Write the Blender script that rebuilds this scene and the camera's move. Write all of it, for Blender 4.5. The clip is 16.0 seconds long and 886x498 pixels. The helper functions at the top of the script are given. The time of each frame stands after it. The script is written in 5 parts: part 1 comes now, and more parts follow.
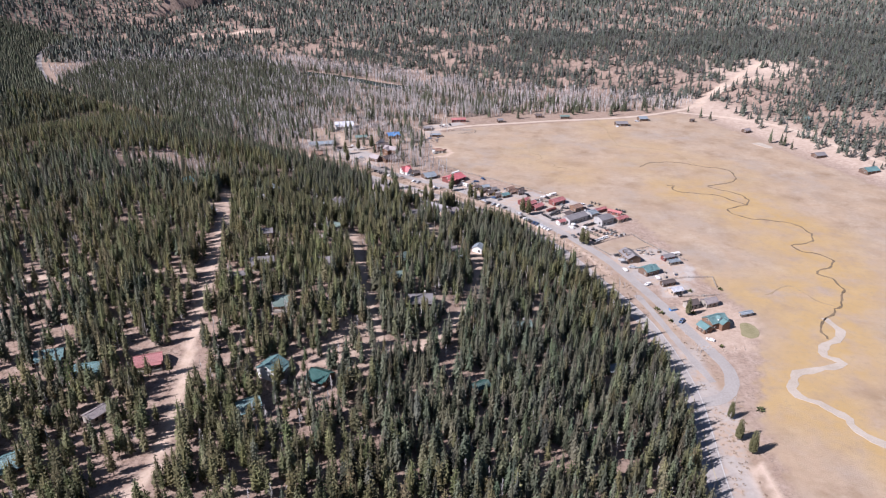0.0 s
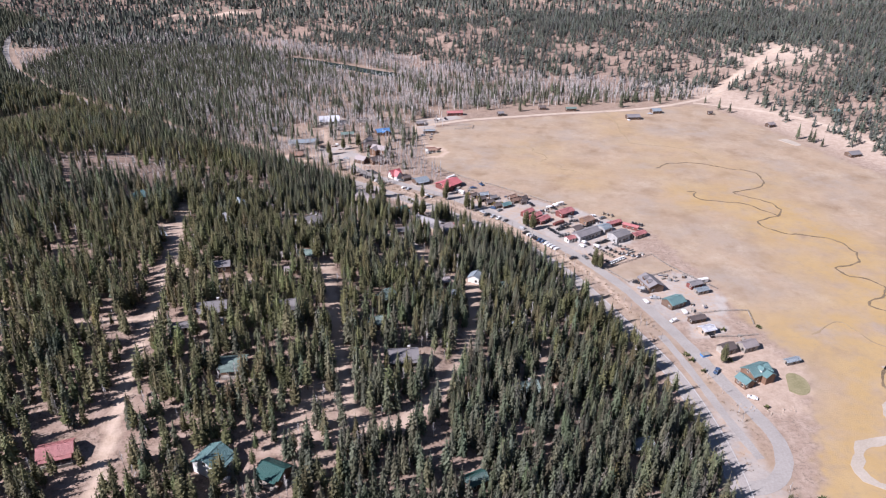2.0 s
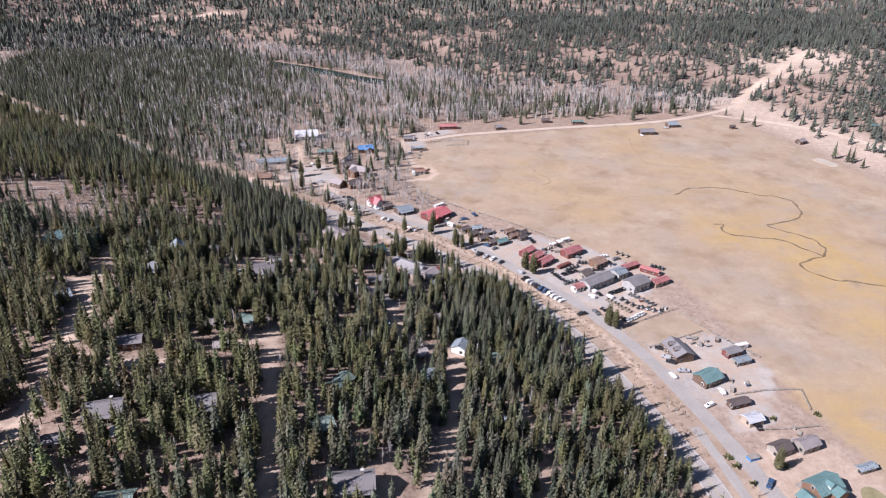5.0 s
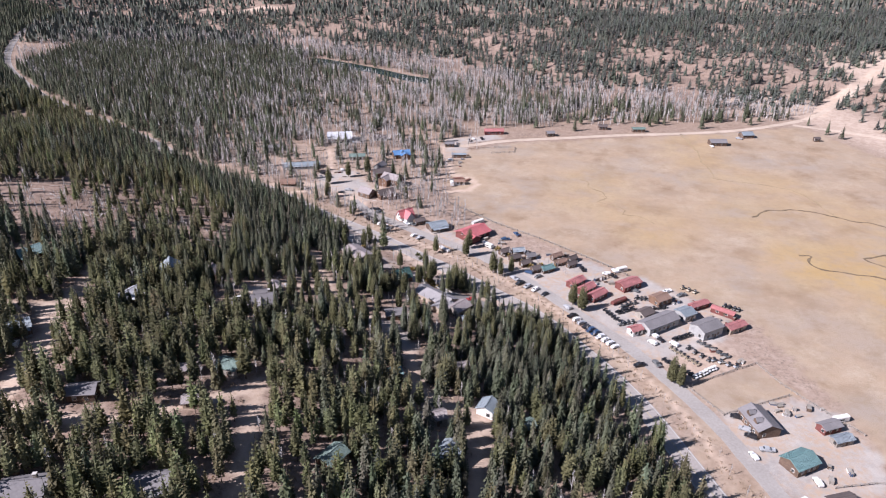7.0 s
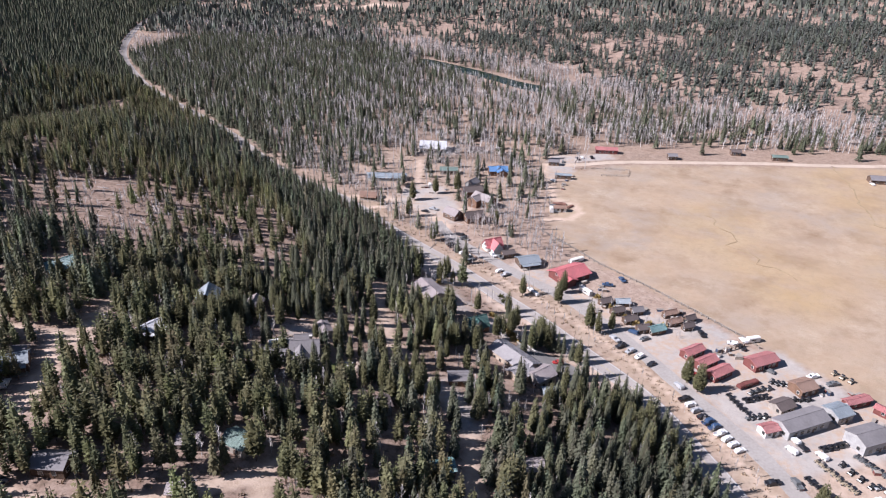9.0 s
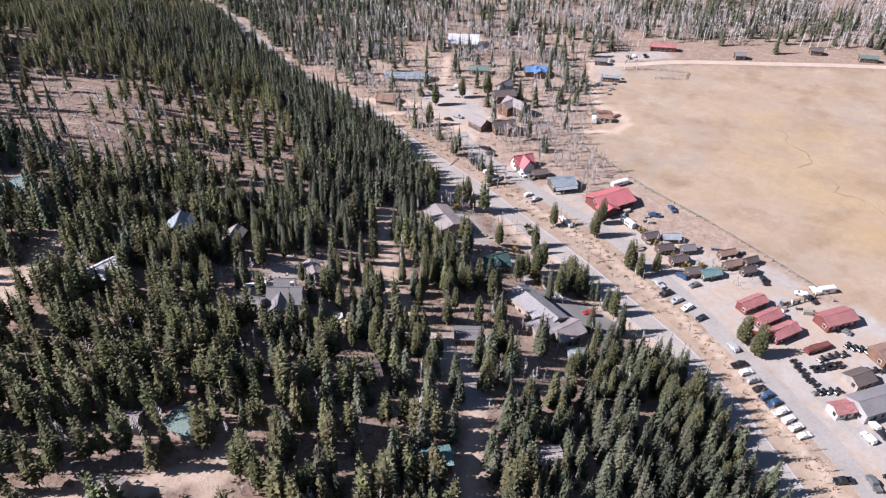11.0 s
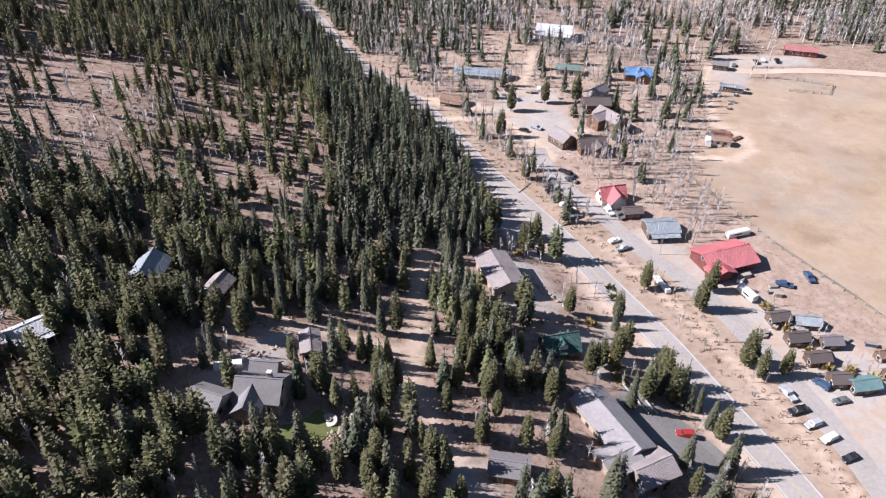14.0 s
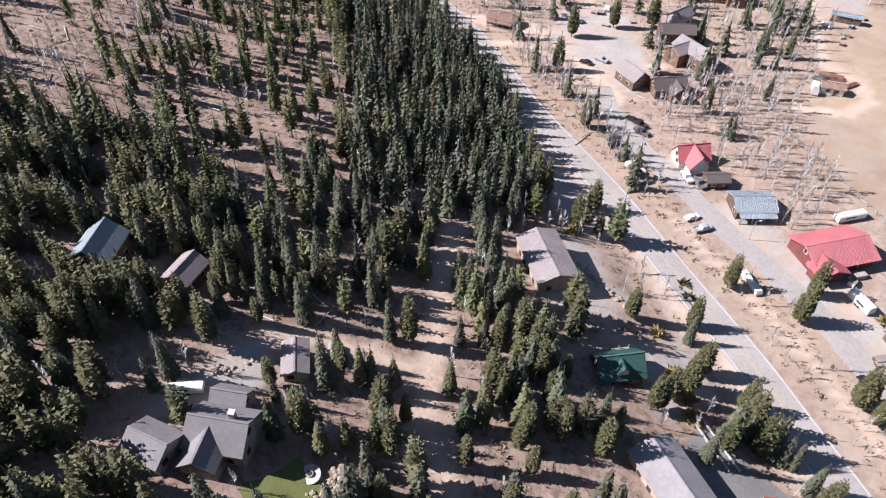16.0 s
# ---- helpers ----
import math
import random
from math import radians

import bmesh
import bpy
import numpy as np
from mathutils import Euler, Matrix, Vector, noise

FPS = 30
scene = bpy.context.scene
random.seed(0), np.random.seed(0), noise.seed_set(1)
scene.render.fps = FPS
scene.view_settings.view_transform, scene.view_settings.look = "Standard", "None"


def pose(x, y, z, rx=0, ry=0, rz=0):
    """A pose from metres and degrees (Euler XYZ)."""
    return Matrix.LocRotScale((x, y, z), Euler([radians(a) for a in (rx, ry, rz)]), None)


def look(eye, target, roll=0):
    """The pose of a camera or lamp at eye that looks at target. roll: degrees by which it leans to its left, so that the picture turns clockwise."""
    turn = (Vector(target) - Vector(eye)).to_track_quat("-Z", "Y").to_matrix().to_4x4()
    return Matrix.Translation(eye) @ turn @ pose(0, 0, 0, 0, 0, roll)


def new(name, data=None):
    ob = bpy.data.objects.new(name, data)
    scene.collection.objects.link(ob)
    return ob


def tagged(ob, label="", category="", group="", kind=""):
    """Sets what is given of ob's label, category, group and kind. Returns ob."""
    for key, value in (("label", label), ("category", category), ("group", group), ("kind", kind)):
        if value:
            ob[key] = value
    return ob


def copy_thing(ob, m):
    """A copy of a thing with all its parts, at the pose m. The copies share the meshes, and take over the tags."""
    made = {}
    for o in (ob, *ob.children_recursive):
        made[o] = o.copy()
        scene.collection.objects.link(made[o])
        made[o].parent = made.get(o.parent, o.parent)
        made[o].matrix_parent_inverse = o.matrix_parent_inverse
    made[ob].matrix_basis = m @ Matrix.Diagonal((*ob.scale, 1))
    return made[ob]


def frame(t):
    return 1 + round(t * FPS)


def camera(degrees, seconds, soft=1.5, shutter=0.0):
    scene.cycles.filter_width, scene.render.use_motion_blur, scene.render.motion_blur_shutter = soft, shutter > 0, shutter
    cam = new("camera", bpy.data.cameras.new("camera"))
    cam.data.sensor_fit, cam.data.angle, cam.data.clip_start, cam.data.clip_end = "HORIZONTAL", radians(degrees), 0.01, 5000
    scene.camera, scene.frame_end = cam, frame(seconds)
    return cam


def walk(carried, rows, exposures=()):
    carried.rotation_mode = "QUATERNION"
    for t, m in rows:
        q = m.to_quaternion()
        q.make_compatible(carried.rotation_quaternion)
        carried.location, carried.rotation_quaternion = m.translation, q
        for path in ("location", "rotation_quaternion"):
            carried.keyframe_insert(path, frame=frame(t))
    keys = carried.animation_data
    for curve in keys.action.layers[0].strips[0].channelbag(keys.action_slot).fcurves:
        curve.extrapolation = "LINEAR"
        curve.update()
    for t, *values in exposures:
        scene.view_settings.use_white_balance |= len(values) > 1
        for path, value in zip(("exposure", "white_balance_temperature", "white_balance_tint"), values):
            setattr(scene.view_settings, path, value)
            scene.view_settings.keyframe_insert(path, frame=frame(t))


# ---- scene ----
cam = camera(65.5, 16.0, soft=1.15)
PATH = [
    (0, (0.252, -0.244, 206.331), (0.244, 1.572, 205.494), 1.1),
    (0.5, (1.13, 18.008, 205.882), (1.123, 19.819, 205.034), 1.1),
    (1, (2.409, 36.126, 205.884), (2.401, 37.933, 205.027), 1.1),
    (1.5, (3.329, 54.187, 205.289), (3.322, 55.988, 204.418), 1.1),
    (2, (4.675, 72.259, 204.687), (4.668, 74.049, 203.795), 1.0),
    (2.5, (5.592, 89.634, 204.738), (5.585, 91.423, 203.843), 1.0),
    (3, (6.868, 105.47, 204.728), (6.863, 107.26, 203.837), 1.1),
    (3.5, (8.714, 118.182, 204.623), (8.71, 119.974, 203.734), 1.1),
    (4, (11.026, 129.695, 201.918), (11.025, 131.487, 201.029), 1.1),
    (4.2, (12.291, 134.694, 200.422), (12.291, 136.486, 199.534), 1.1),
    (6.3, (19.675, 190.822, 187.117), (19.567, 192.605, 186.218), 1.2),
    (6.5, (20.931, 196.991, 185.522), (20.803, 198.773, 184.624), 1.2),
    (7, (22.531, 212.673, 182.839), (22.37, 214.455, 181.944), 1.1),
    (7.5, (22.861, 228.351, 179.975), (22.605, 230.122, 179.083), 1.1),
    (8, (24.018, 244.616, 177.829), (23.649, 246.367, 176.936), 1.1),
    (8.5, (24.527, 260.387, 175.548), (24.128, 262.132, 174.656), 1.2),
    (9, (22.865, 274.992, 172.833), (22.408, 276.721, 171.937), 1.5),
    (9.5, (21.823, 288.082, 169.906), (21.301, 289.789, 169.004), 1.6),
    (10, (20.73, 301.218, 167.795), (20.224, 302.875, 166.794), 1.7),
    (10.2, (20.478, 306.301, 166.638), (19.982, 307.926, 165.584), 1.7),
    (12.3, (18.741, 350.25, 156.771), (18.081, 351.704, 155.567), 0.0),
    (12.5, (17.096, 354.868, 155.47), (16.406, 356.306, 154.263), 0.1),
    (13, (14.754, 366.015, 152.399), (14.021, 367.43, 151.19), -0.0),
    (13.5, (10.08, 378.019, 149.114), (9.354, 379.435, 147.902), 0.3),
    (14, (5.769, 389.566, 145.415), (5.041, 390.983, 144.206), 0.3),
    (14.5, (2.301, 400.445, 142.245), (1.494, 401.82, 141.038), 0.1),
    (15, (-3.052, 410.955, 138.358), (-3.866, 412.328, 137.153), 0.4),
    (15.5, (-9.115, 420.949, 134.645), (-9.89, 422.258, 133.346), 0.7),
    (16, (-14.709, 431.108, 131.811), (-15.444, 432.316, 130.397), 0.8),
]
walk(cam, [(t, look(eye, target, roll)) for t, eye, target, roll in PATH], [(0, 0.61, 6040, 20), (7, 0.62, 6050, 20), (9, 0.68, 6060, 19), (12, 0.76, 6110, 18), (16, 0.88, 6150, 17)])

# ---- world, sun, exposure ----
SUN_AZ, SUN_EL = 243.0, 39.0
world = bpy.data.worlds.new("world")
scene.world = world
world.use_nodes = True
wn = world.node_tree
wn.nodes.clear()
sky = wn.nodes.new("ShaderNodeTexSky")
sky.sky_type = "NISHITA"
sky.sun_disc = False
sky.sun_elevation, sky.sun_rotation, sky.altitude = radians(SUN_EL), radians(SUN_AZ), 2500
back = wn.nodes.new("ShaderNodeBackground")
back.inputs["Strength"].default_value = 0.050
wout = wn.nodes.new("ShaderNodeOutputWorld")
wn.links.new(sky.outputs[0], back.inputs[0])
wn.links.new(back.outputs[0], wout.inputs[0])
sun = new("sun", bpy.data.lights.new("sun", "SUN"))
sun.data.energy, sun.data.angle, sun.data.color = 5.0, radians(0.55), (1.0, 0.965, 0.93)
az = radians(SUN_AZ)
to_sun = Vector((math.sin(az) * math.cos(radians(SUN_EL)), math.cos(az) * math.cos(radians(SUN_EL)), math.sin(radians(SUN_EL))))
sun.matrix_world = look(to_sun * 500 + Vector((0, 500, 0)), (0, 500, 0))


# ---- materials ----
def material(name, dark, light, rough=0.9, fine=2.0, coarse=0.15, bump=0.3, metal=0.0, island=0.0, each=0.0, seams=0.0, tint=False, spec=0.3, thin=0.0):
    """Two scales of noise between two colours, with relief; island, each: brightness that varies leaf by leaf, thing by thing."""
    m = bpy.data.materials.new(name)
    m.use_nodes = True
    nt = m.node_tree
    n, l = nt.nodes, nt.links
    b = n["Principled BSDF"]
    b.inputs["Roughness"].default_value, b.inputs["Metallic"].default_value = rough, metal
    b.inputs["Specular IOR Level"].default_value = spec
    g = n.new("ShaderNodeNewGeometry")
    a1, a2 = n.new("ShaderNodeTexNoise"), n.new("ShaderNodeTexNoise")
    for a, s, det in ((a1, fine, 5), (a2, coarse, 4)):
        a.inputs["Scale"].default_value, a.inputs["Detail"].default_value = s, det
        l.new(g.outputs["Position"], a.inputs["Vector"])
    add = n.new("ShaderNodeMath")
    add.operation = "ADD"
    l.new(a1.outputs[0], add.inputs[0])
    l.new(a2.outputs[0], add.inputs[1])
    val = n.new("ShaderNodeMapRange")
    val.inputs[1].default_value, val.inputs[2].default_value = 0.7, 1.3
    l.new(add.outputs[0], val.inputs[0])
    mix = n.new("ShaderNodeMix")
    mix.data_type = "RGBA"
    mix.inputs[6].default_value, mix.inputs[7].default_value = (*dark, 1), (*light, 1)
    l.new(val.outputs[0], mix.inputs[0])
    col = mix.outputs[2]

    def vary(source, amount, colour):
        r = n.new("ShaderNodeMapRange")
        r.inputs[3].default_value, r.inputs[4].default_value = 1 - amount, 1 + amount
        l.new(source, r.inputs[0])
        mul = n.new("ShaderNodeMix")
        mul.data_type, mul.blend_type = "RGBA", "MULTIPLY"
        mul.inputs[0].default_value = 1.0
        l.new(colour, mul.inputs[6])
        l.new(r.outputs[0], mul.inputs[7])
        return mul.outputs[2]
    if island:
        col = vary(g.outputs["Random Per Island"], island, col)
    if each:
        oi = n.new("ShaderNodeObjectInfo")
        col = vary(oi.outputs["Random"], each, col)
    if tint:
        at = n.new("ShaderNodeAttribute")
        at.attribute_name = "tint"
        mul = n.new("ShaderNodeMix")
        mul.data_type, mul.blend_type = "RGBA", "MULTIPLY"
        mul.inputs[0].default_value = 1.0
        l.new(col, mul.inputs[6])
        l.new(at.outputs["Color"], mul.inputs[7])
        col = mul.outputs[2]
    l.new(col, b.inputs["Base Color"])
    bp = n.new("ShaderNodeBump")
    bp.inputs["Strength"].default_value, bp.inputs["Distance"].default_value = bump, 0.25 / max(fine, 0.2)
    l.new(a1.outputs[0], bp.inputs["Height"])
    if seams:
        tc, wave = n.new("ShaderNodeTexCoord"), n.new("ShaderNodeTexWave")
        wave.bands_direction, wave.inputs["Scale"].default_value = "X", seams
        l.new(tc.outputs["Object"], wave.inputs["Vector"])
        bw = n.new("ShaderNodeBump")
        bw.inputs["Strength"].default_value, bw.inputs["Distance"].default_value = 0.6, 0.08
        l.new(wave.outputs[0], bw.inputs["Height"])
        l.new(bp.outputs[0], bw.inputs["Normal"])
        bp = bw
    l.new(bp.outputs[0], b.inputs["Normal"])
    if thin:
        tr, ms = n.new("ShaderNodeBsdfTranslucent"), n.new("ShaderNodeMixShader")
        ms.inputs[0].default_value = thin
        l.new(col, tr.inputs["Color"])
        l.new(b.outputs[0], ms.inputs[1])
        l.new(tr.outputs[0], ms.inputs[2])
        l.new(ms.outputs[0], n["Material Output"].inputs["Surface"])
    return m


def metal_roof(name, c, seams=3.2):
    return material(name, [v * 0.85 for v in c], [min(v * 1.12, 0.9) for v in c], 0.5 if seams else 0.8, 1.3, 0.2, 0.05, 0.0, each=0.08, seams=seams, spec=0.5 if seams else 0.2)


SPRUCE = material("spruce_needles", (0.086, 0.093, 0.062), (0.150, 0.154, 0.100), 0.7, 1.5, 0.05, 0.3, island=0.20, tint=True, spec=0.25, thin=0.22)
PINE = material("pine_needles", (0.114, 0.111, 0.058), (0.184, 0.176, 0.089), 0.7, 1.5, 0.05, 0.3, island=0.20, tint=True, spec=0.25, thin=0.22)
# needles of the far trees: distance haze put into the base colour
HAZED_NEEDLES = material("haze_tinted_needles", (0.092, 0.100, 0.083), (0.156, 0.163, 0.136), 0.75, 1.5, 0.05, 0.3, island=0.20, tint=True, spec=0.2, thin=0.22)
BARK = material("conifer_bark", (0.10, 0.075, 0.06), (0.20, 0.15, 0.12), 0.95, 3.0, 0.3)
ASPEN = material("aspen_bark", (0.37, 0.342, 0.328), (0.55, 0.513, 0.495), 0.9, 2.0, 0.2, island=0.25)
GOLD_LEAF = material("golden_leaves", (0.24, 0.175, 0.065), (0.37, 0.275, 0.115), 0.8, 2.0, 0.3, island=0.4)
BRUSH = material("dry_brush", (0.24, 0.175, 0.12), (0.40, 0.31, 0.22), 0.95, 2.0, 0.2, island=0.4)
SHRUB = material("green_shrub", (0.06, 0.07, 0.03), (0.12, 0.12, 0.05), 0.9, 2.0, 0.2, island=0.4)
ASPHALT = material("worn_asphalt", (0.315, 0.28, 0.262), (0.42, 0.38, 0.355), 0.92, 1.2, 0.06, 0.2)
TARMAC = material("grey_tarmac", (0.31, 0.28, 0.26), (0.41, 0.375, 0.35), 0.92, 1.0, 0.1, 0.2)
LOT = material("dark_lot_asphalt", (0.20, 0.188, 0.18), (0.28, 0.265, 0.255), 0.9, 1.4, 0.12, 0.2)
GRAVEL_ROAD = material("gravel_road", (0.46, 0.36, 0.28), (0.62, 0.50, 0.41), 0.95, 1.5, 0.1, 0.4)
WHITE_LINE = material("road_paint_white", (0.44, 0.42, 0.40), (0.62, 0.60, 0.58), 0.8, 3.0, 0.3, 0.05)
YELLOW_LINE = material("road_paint_yellow", (0.40, 0.34, 0.22), (0.52, 0.43, 0.26), 0.8, 3.0, 0.3, 0.05)
LOG = material("log_wall", (0.125, 0.072, 0.048), (0.215, 0.13, 0.088), 0.75, 1.5, 0.4, 0.4, each=0.2)
RED_LOG = material("peeled_log", (0.20, 0.10, 0.075), (0.34, 0.19, 0.15), 0.85, 2.0, 0.4, 0.3, each=0.25)
WOOD_DARK = material("dark_wood_siding", (0.09, 0.06, 0.045), (0.17, 0.115, 0.085), 0.85, 1.5, 0.4, 0.3, each=0.2)
WOOD_GREY = material("weathered_wood", (0.25, 0.22, 0.19), (0.40, 0.36, 0.32), 0.9, 2.0, 0.4, 0.3, each=0.15)
TAN = material("tan_siding", (0.34, 0.27, 0.21), (0.46, 0.38, 0.31), 0.85, 1.5, 0.4, 0.1, each=0.1)
RED_WALL = material("barn_red_siding", (0.13, 0.045, 0.04), (0.21, 0.075, 0.065), 0.8, 1.5, 0.4, 0.2)
WHITE_WALL = material("white_siding", (0.66, 0.64, 0.61), (0.80, 0.78, 0.75), 0.7, 1.5, 0.4, 0.05)
GREY_WALL = material("grey_siding", (0.30, 0.29, 0.29), (0.44, 0.43, 0.42), 0.8, 1.5, 0.4, 0.1)
STONE = material("field_stone", (0.24, 0.20, 0.17), (0.44, 0.38, 0.33), 0.9, 1.2, 0.4, 0.5)
ROCK = material("boulder_stone", (0.30, 0.23, 0.18), (0.50, 0.41, 0.34), 0.95, 1.2, 0.3, 0.5, each=0.2)
R_GREEN = metal_roof("green_metal_roof", (0.165, 0.225, 0.20))
R_TEAL = metal_roof("teal_metal_roof", (0.14, 0.25, 0.25))
R_DKGREEN = metal_roof("dark_green_metal_roof", (0.035, 0.10, 0.09))
R_RED = metal_roof("red_metal_roof", (0.54, 0.155, 0.165))
R_PINK = metal_roof("faded_red_roof", (0.46, 0.18, 0.175))
R_GREY = metal_roof("grey_shingle_roof", (0.215, 0.20, 0.205), 0.0)
R_LILAC = metal_roof("mauve_grey_roof", (0.34, 0.29, 0.285))
R_WHITE = metal_roof("white_metal_roof", (0.60, 0.60, 0.64))
R_BLUE = metal_roof("blue_metal_roof", (0.11, 0.24, 0.46))
R_SLATE = metal_roof("blue_grey_roof", (0.27, 0.31, 0.345))
R_BROWN = metal_roof("brown_roof", (0.31, 0.195, 0.145))
R_DARK = metal_roof("dark_brown_roof", (0.13, 0.105, 0.10), 0.0)
R_PALE = metal_roof("pale_mauve_roof", (0.37, 0.345, 0.35))
CONCRETE = material("pale_concrete", (0.48, 0.45, 0.42), (0.62, 0.59, 0.56), 0.9, 1.5, 0.3, 0.1)
LAWN = material("mown_lawn", (0.13, 0.15, 0.05), (0.20, 0.21, 0.08), 0.95, 3.0, 0.3, 0.4)
DRY_LAWN = material("dry_lawn", (0.21, 0.19, 0.10), (0.33, 0.285, 0.17), 0.95, 1.2, 0.2, 0.3)
TYRE = material("tyre_rubber", (0.02, 0.02, 0.02), (0.04, 0.04, 0.04), 0.9)
STEEL = material("galvanised_steel", (0.45, 0.45, 0.46), (0.6, 0.6, 0.6), 0.45, 2.0, 0.3, 0.02, metal=0.6)
BLUE_TARP = material("blue_tarp", (0.06, 0.18, 0.42), (0.12, 0.28, 0.58), 0.6, 2.0, 0.4, 0.3)


def glass(name, c, rough):
    m = bpy.data.materials.new(name)
    m.use_nodes = True
    b = m.node_tree.nodes["Principled BSDF"]
    b.inputs["Base Color"].default_value = (*c, 1)
    b.inputs["Roughness"].default_value, b.inputs["Specular IOR Level"].default_value = rough, 0.8
    return m


PANE = glass("window_glass", (0.03, 0.035, 0.04), 0.08)
WATER = material("pond_water", (0.010, 0.024, 0.018), (0.018, 0.036, 0.026), 0.2, 0.4, 0.02, 0.03, spec=0.2)
CREEK = material("creek_water", (0.13, 0.095, 0.06), (0.27, 0.20, 0.125), 0.55, 0.8, 0.1, 0.1, spec=0.2)
DRY_BED = material("dry_channel", (0.27, 0.195, 0.115), (0.42, 0.32, 0.20), 0.95, 0.6, 0.08, 0.3)
SILT = material("pale_creek_bed", (0.40, 0.335, 0.27), (0.52, 0.45, 0.38), 0.95, 1.2, 0.1, 0.3)
PAINTS = {}
for key, c in (("white", (0.78, 0.78, 0.78)), ("silver", (0.42, 0.43, 0.45)), ("black", (0.025, 0.025, 0.03)), ("red", (0.36, 0.035, 0.035)),
               ("blue", (0.05, 0.09, 0.17)), ("grey", (0.14, 0.145, 0.15)), ("tan", (0.40, 0.33, 0.24))):
    PAINTS[key] = material(key + "_car_paint", [v * 0.92 for v in c], c, 0.3, 0.5, 0.2, 0.0, spec=0.5)


# ---- the lie of the land ----
HIGHWAY = [(104, -250), (106, -60), (108, 60), (110, 150), (115, 217), (120, 252), (123.5, 281), (123, 315), (119, 346), (113, 368), (105.5, 389), (97, 412),
           (86, 441), (73, 466), (64, 480), (55, 494), (45, 507), (34, 518), (23, 527.5), (10, 539), (0, 548), (-12, 557.5), (-26.5, 568.5), (-51, 588), (-69, 600.5), (-93, 617), (-112, 632),
           (-128, 645), (-155, 663), (-208, 692), (-282, 752), (-330, 787), (-407, 838), (-470, 887), (-571, 989), (-640, 1087), (-702, 1200), (-735, 1290), (-738, 1400), (-700, 1560)]
FOOT = [(-1500, 2300), (-800, 1640), (-420, 1260), (-226, 1128), (-140, 1082), (-60, 1040), (60, 965), (180, 935), (306, 912), (345, 800), (378, 712), (404, 640),
        (425, 550), (440, 300), (430, -250)]


def line_distance(line, x, y):
    """Signed distance from a polyline: positive on its left."""
    x, y = np.asarray(x, float), np.asarray(y, float)
    best, sign = np.full(x.shape, 1e18), np.ones(x.shape)
    for (ax, ay), (bx, by) in zip(line[:-1], line[1:]):
        ux, uy = bx - ax, by - ay
        s = np.clip(((x - ax) * ux + (y - ay) * uy) / (ux * ux + uy * uy), 0, 1)
        d = (x - ax - s * ux) ** 2 + (y - ay - s * uy) ** 2
        near = d < best
        best = np.where(near, d, best)
        sign = np.where(near, np.where(ux * (y - ay) - uy * (x - ax) > 0, 1, -1), sign)
    return np.sqrt(best) * sign


def smooth(a, b, v):
    s = np.clip((v - a) / (b - a), 0, 1)
    return s * s * (3 - 2 * s)


def capped(v, top, k):
    return -k * np.log(np.exp(-np.clip(v, -50, 400) / k) + np.exp(-top / k))


def height(x, y):
    x, y = np.asarray(x, float), np.asarray(y, float)
    d = line_distance(HIGHWAY, x, y)
    n = (x + 440) * 0.94 - (y - 770) * 0.34
    hill = capped(0.215 * (d - 8), 38, 4) * smooth(2, 22, d) * (0.62 + 0.38 * smooth(220, 320, y)) * smooth(15, 140, n)
    west = 0.30 * np.minimum(-n - 25, d - 25)
    hill = hill + capped(np.maximum(west, 0), 110, 25) * (west > 0)
    e = line_distance(FOOT, x, y)
    far = capped(0.10 * np.maximum(e, 0), 130, 30) * (e > 0)
    rough = (np.sin(x * 0.031 + 1.3) * np.sin(y * 0.027 + 0.4) + 0.5 * np.sin(x * 0.071 + y * 0.043) + 0.4 * np.sin(y * 0.093 - x * 0.052 + 2))
    return hill + far + rough * (0.9 * smooth(20, 80, d) + 3.0 * smooth(10, 120, e))


CREEKS = [
    [(189, 651), (204, 664), (220, 667), (234, 666), (246, 658), (258, 653), (268, 650), (275, 638), (268, 613), (252, 603), (238, 596), (247, 586), (259, 575), (261, 562), (254, 550), (234, 538),
     (236, 528), (246, 519), (262, 515), (275, 510), (281, 494), (277, 478), (266, 470), (255, 466), (260, 456), (269, 451), (274, 442), (268, 432), (252, 421), (259, 412), (258, 397), (248, 380),
     (243, 373), (222, 352), (218, 336)],
    [(200, 596), (208, 596), (202, 586), (211, 578), (225, 575), (238, 572), (254, 550)],
]
DRY_CREEKS = [
    [(204, 388), (216, 396), (227, 402), (230, 390), (233, 383), (243, 373)],
    [(180, 838), (184, 790), (182, 760), (184, 742), (184, 722), (206, 717), (230, 708), (240, 692), (246, 658)],
    [(80, 706), (87, 699), (84, 690), (94, 684), (95, 672), (90, 664), (100, 658), (106, 650), (104, 645), (116, 640), (122, 631)],
]
SILT_BED = [(214, 225), (206, 238), (200, 247), (193, 256), (191, 268), (184, 277), (177, 281), (177, 290), (182, 298), (192, 304), (206, 308), (214, 311), (209, 320), (213, 329), (226, 338), (230, 350), (228, 360)]
MEADOW = [(-8, 642), (-16, 690), (-14, 758), (25, 786), (70, 800), (215, 846), (300, 880), (338, 790), (362, 705), (388, 640), (408, 560), (428, 300), (428, -250), (150, -250), (145, 230), (150, 264), (170, 311),
          (186, 360), (172, 403), (168, 447), (150, 516), (128, 534), (92, 562), (47, 598), (20, 618)]
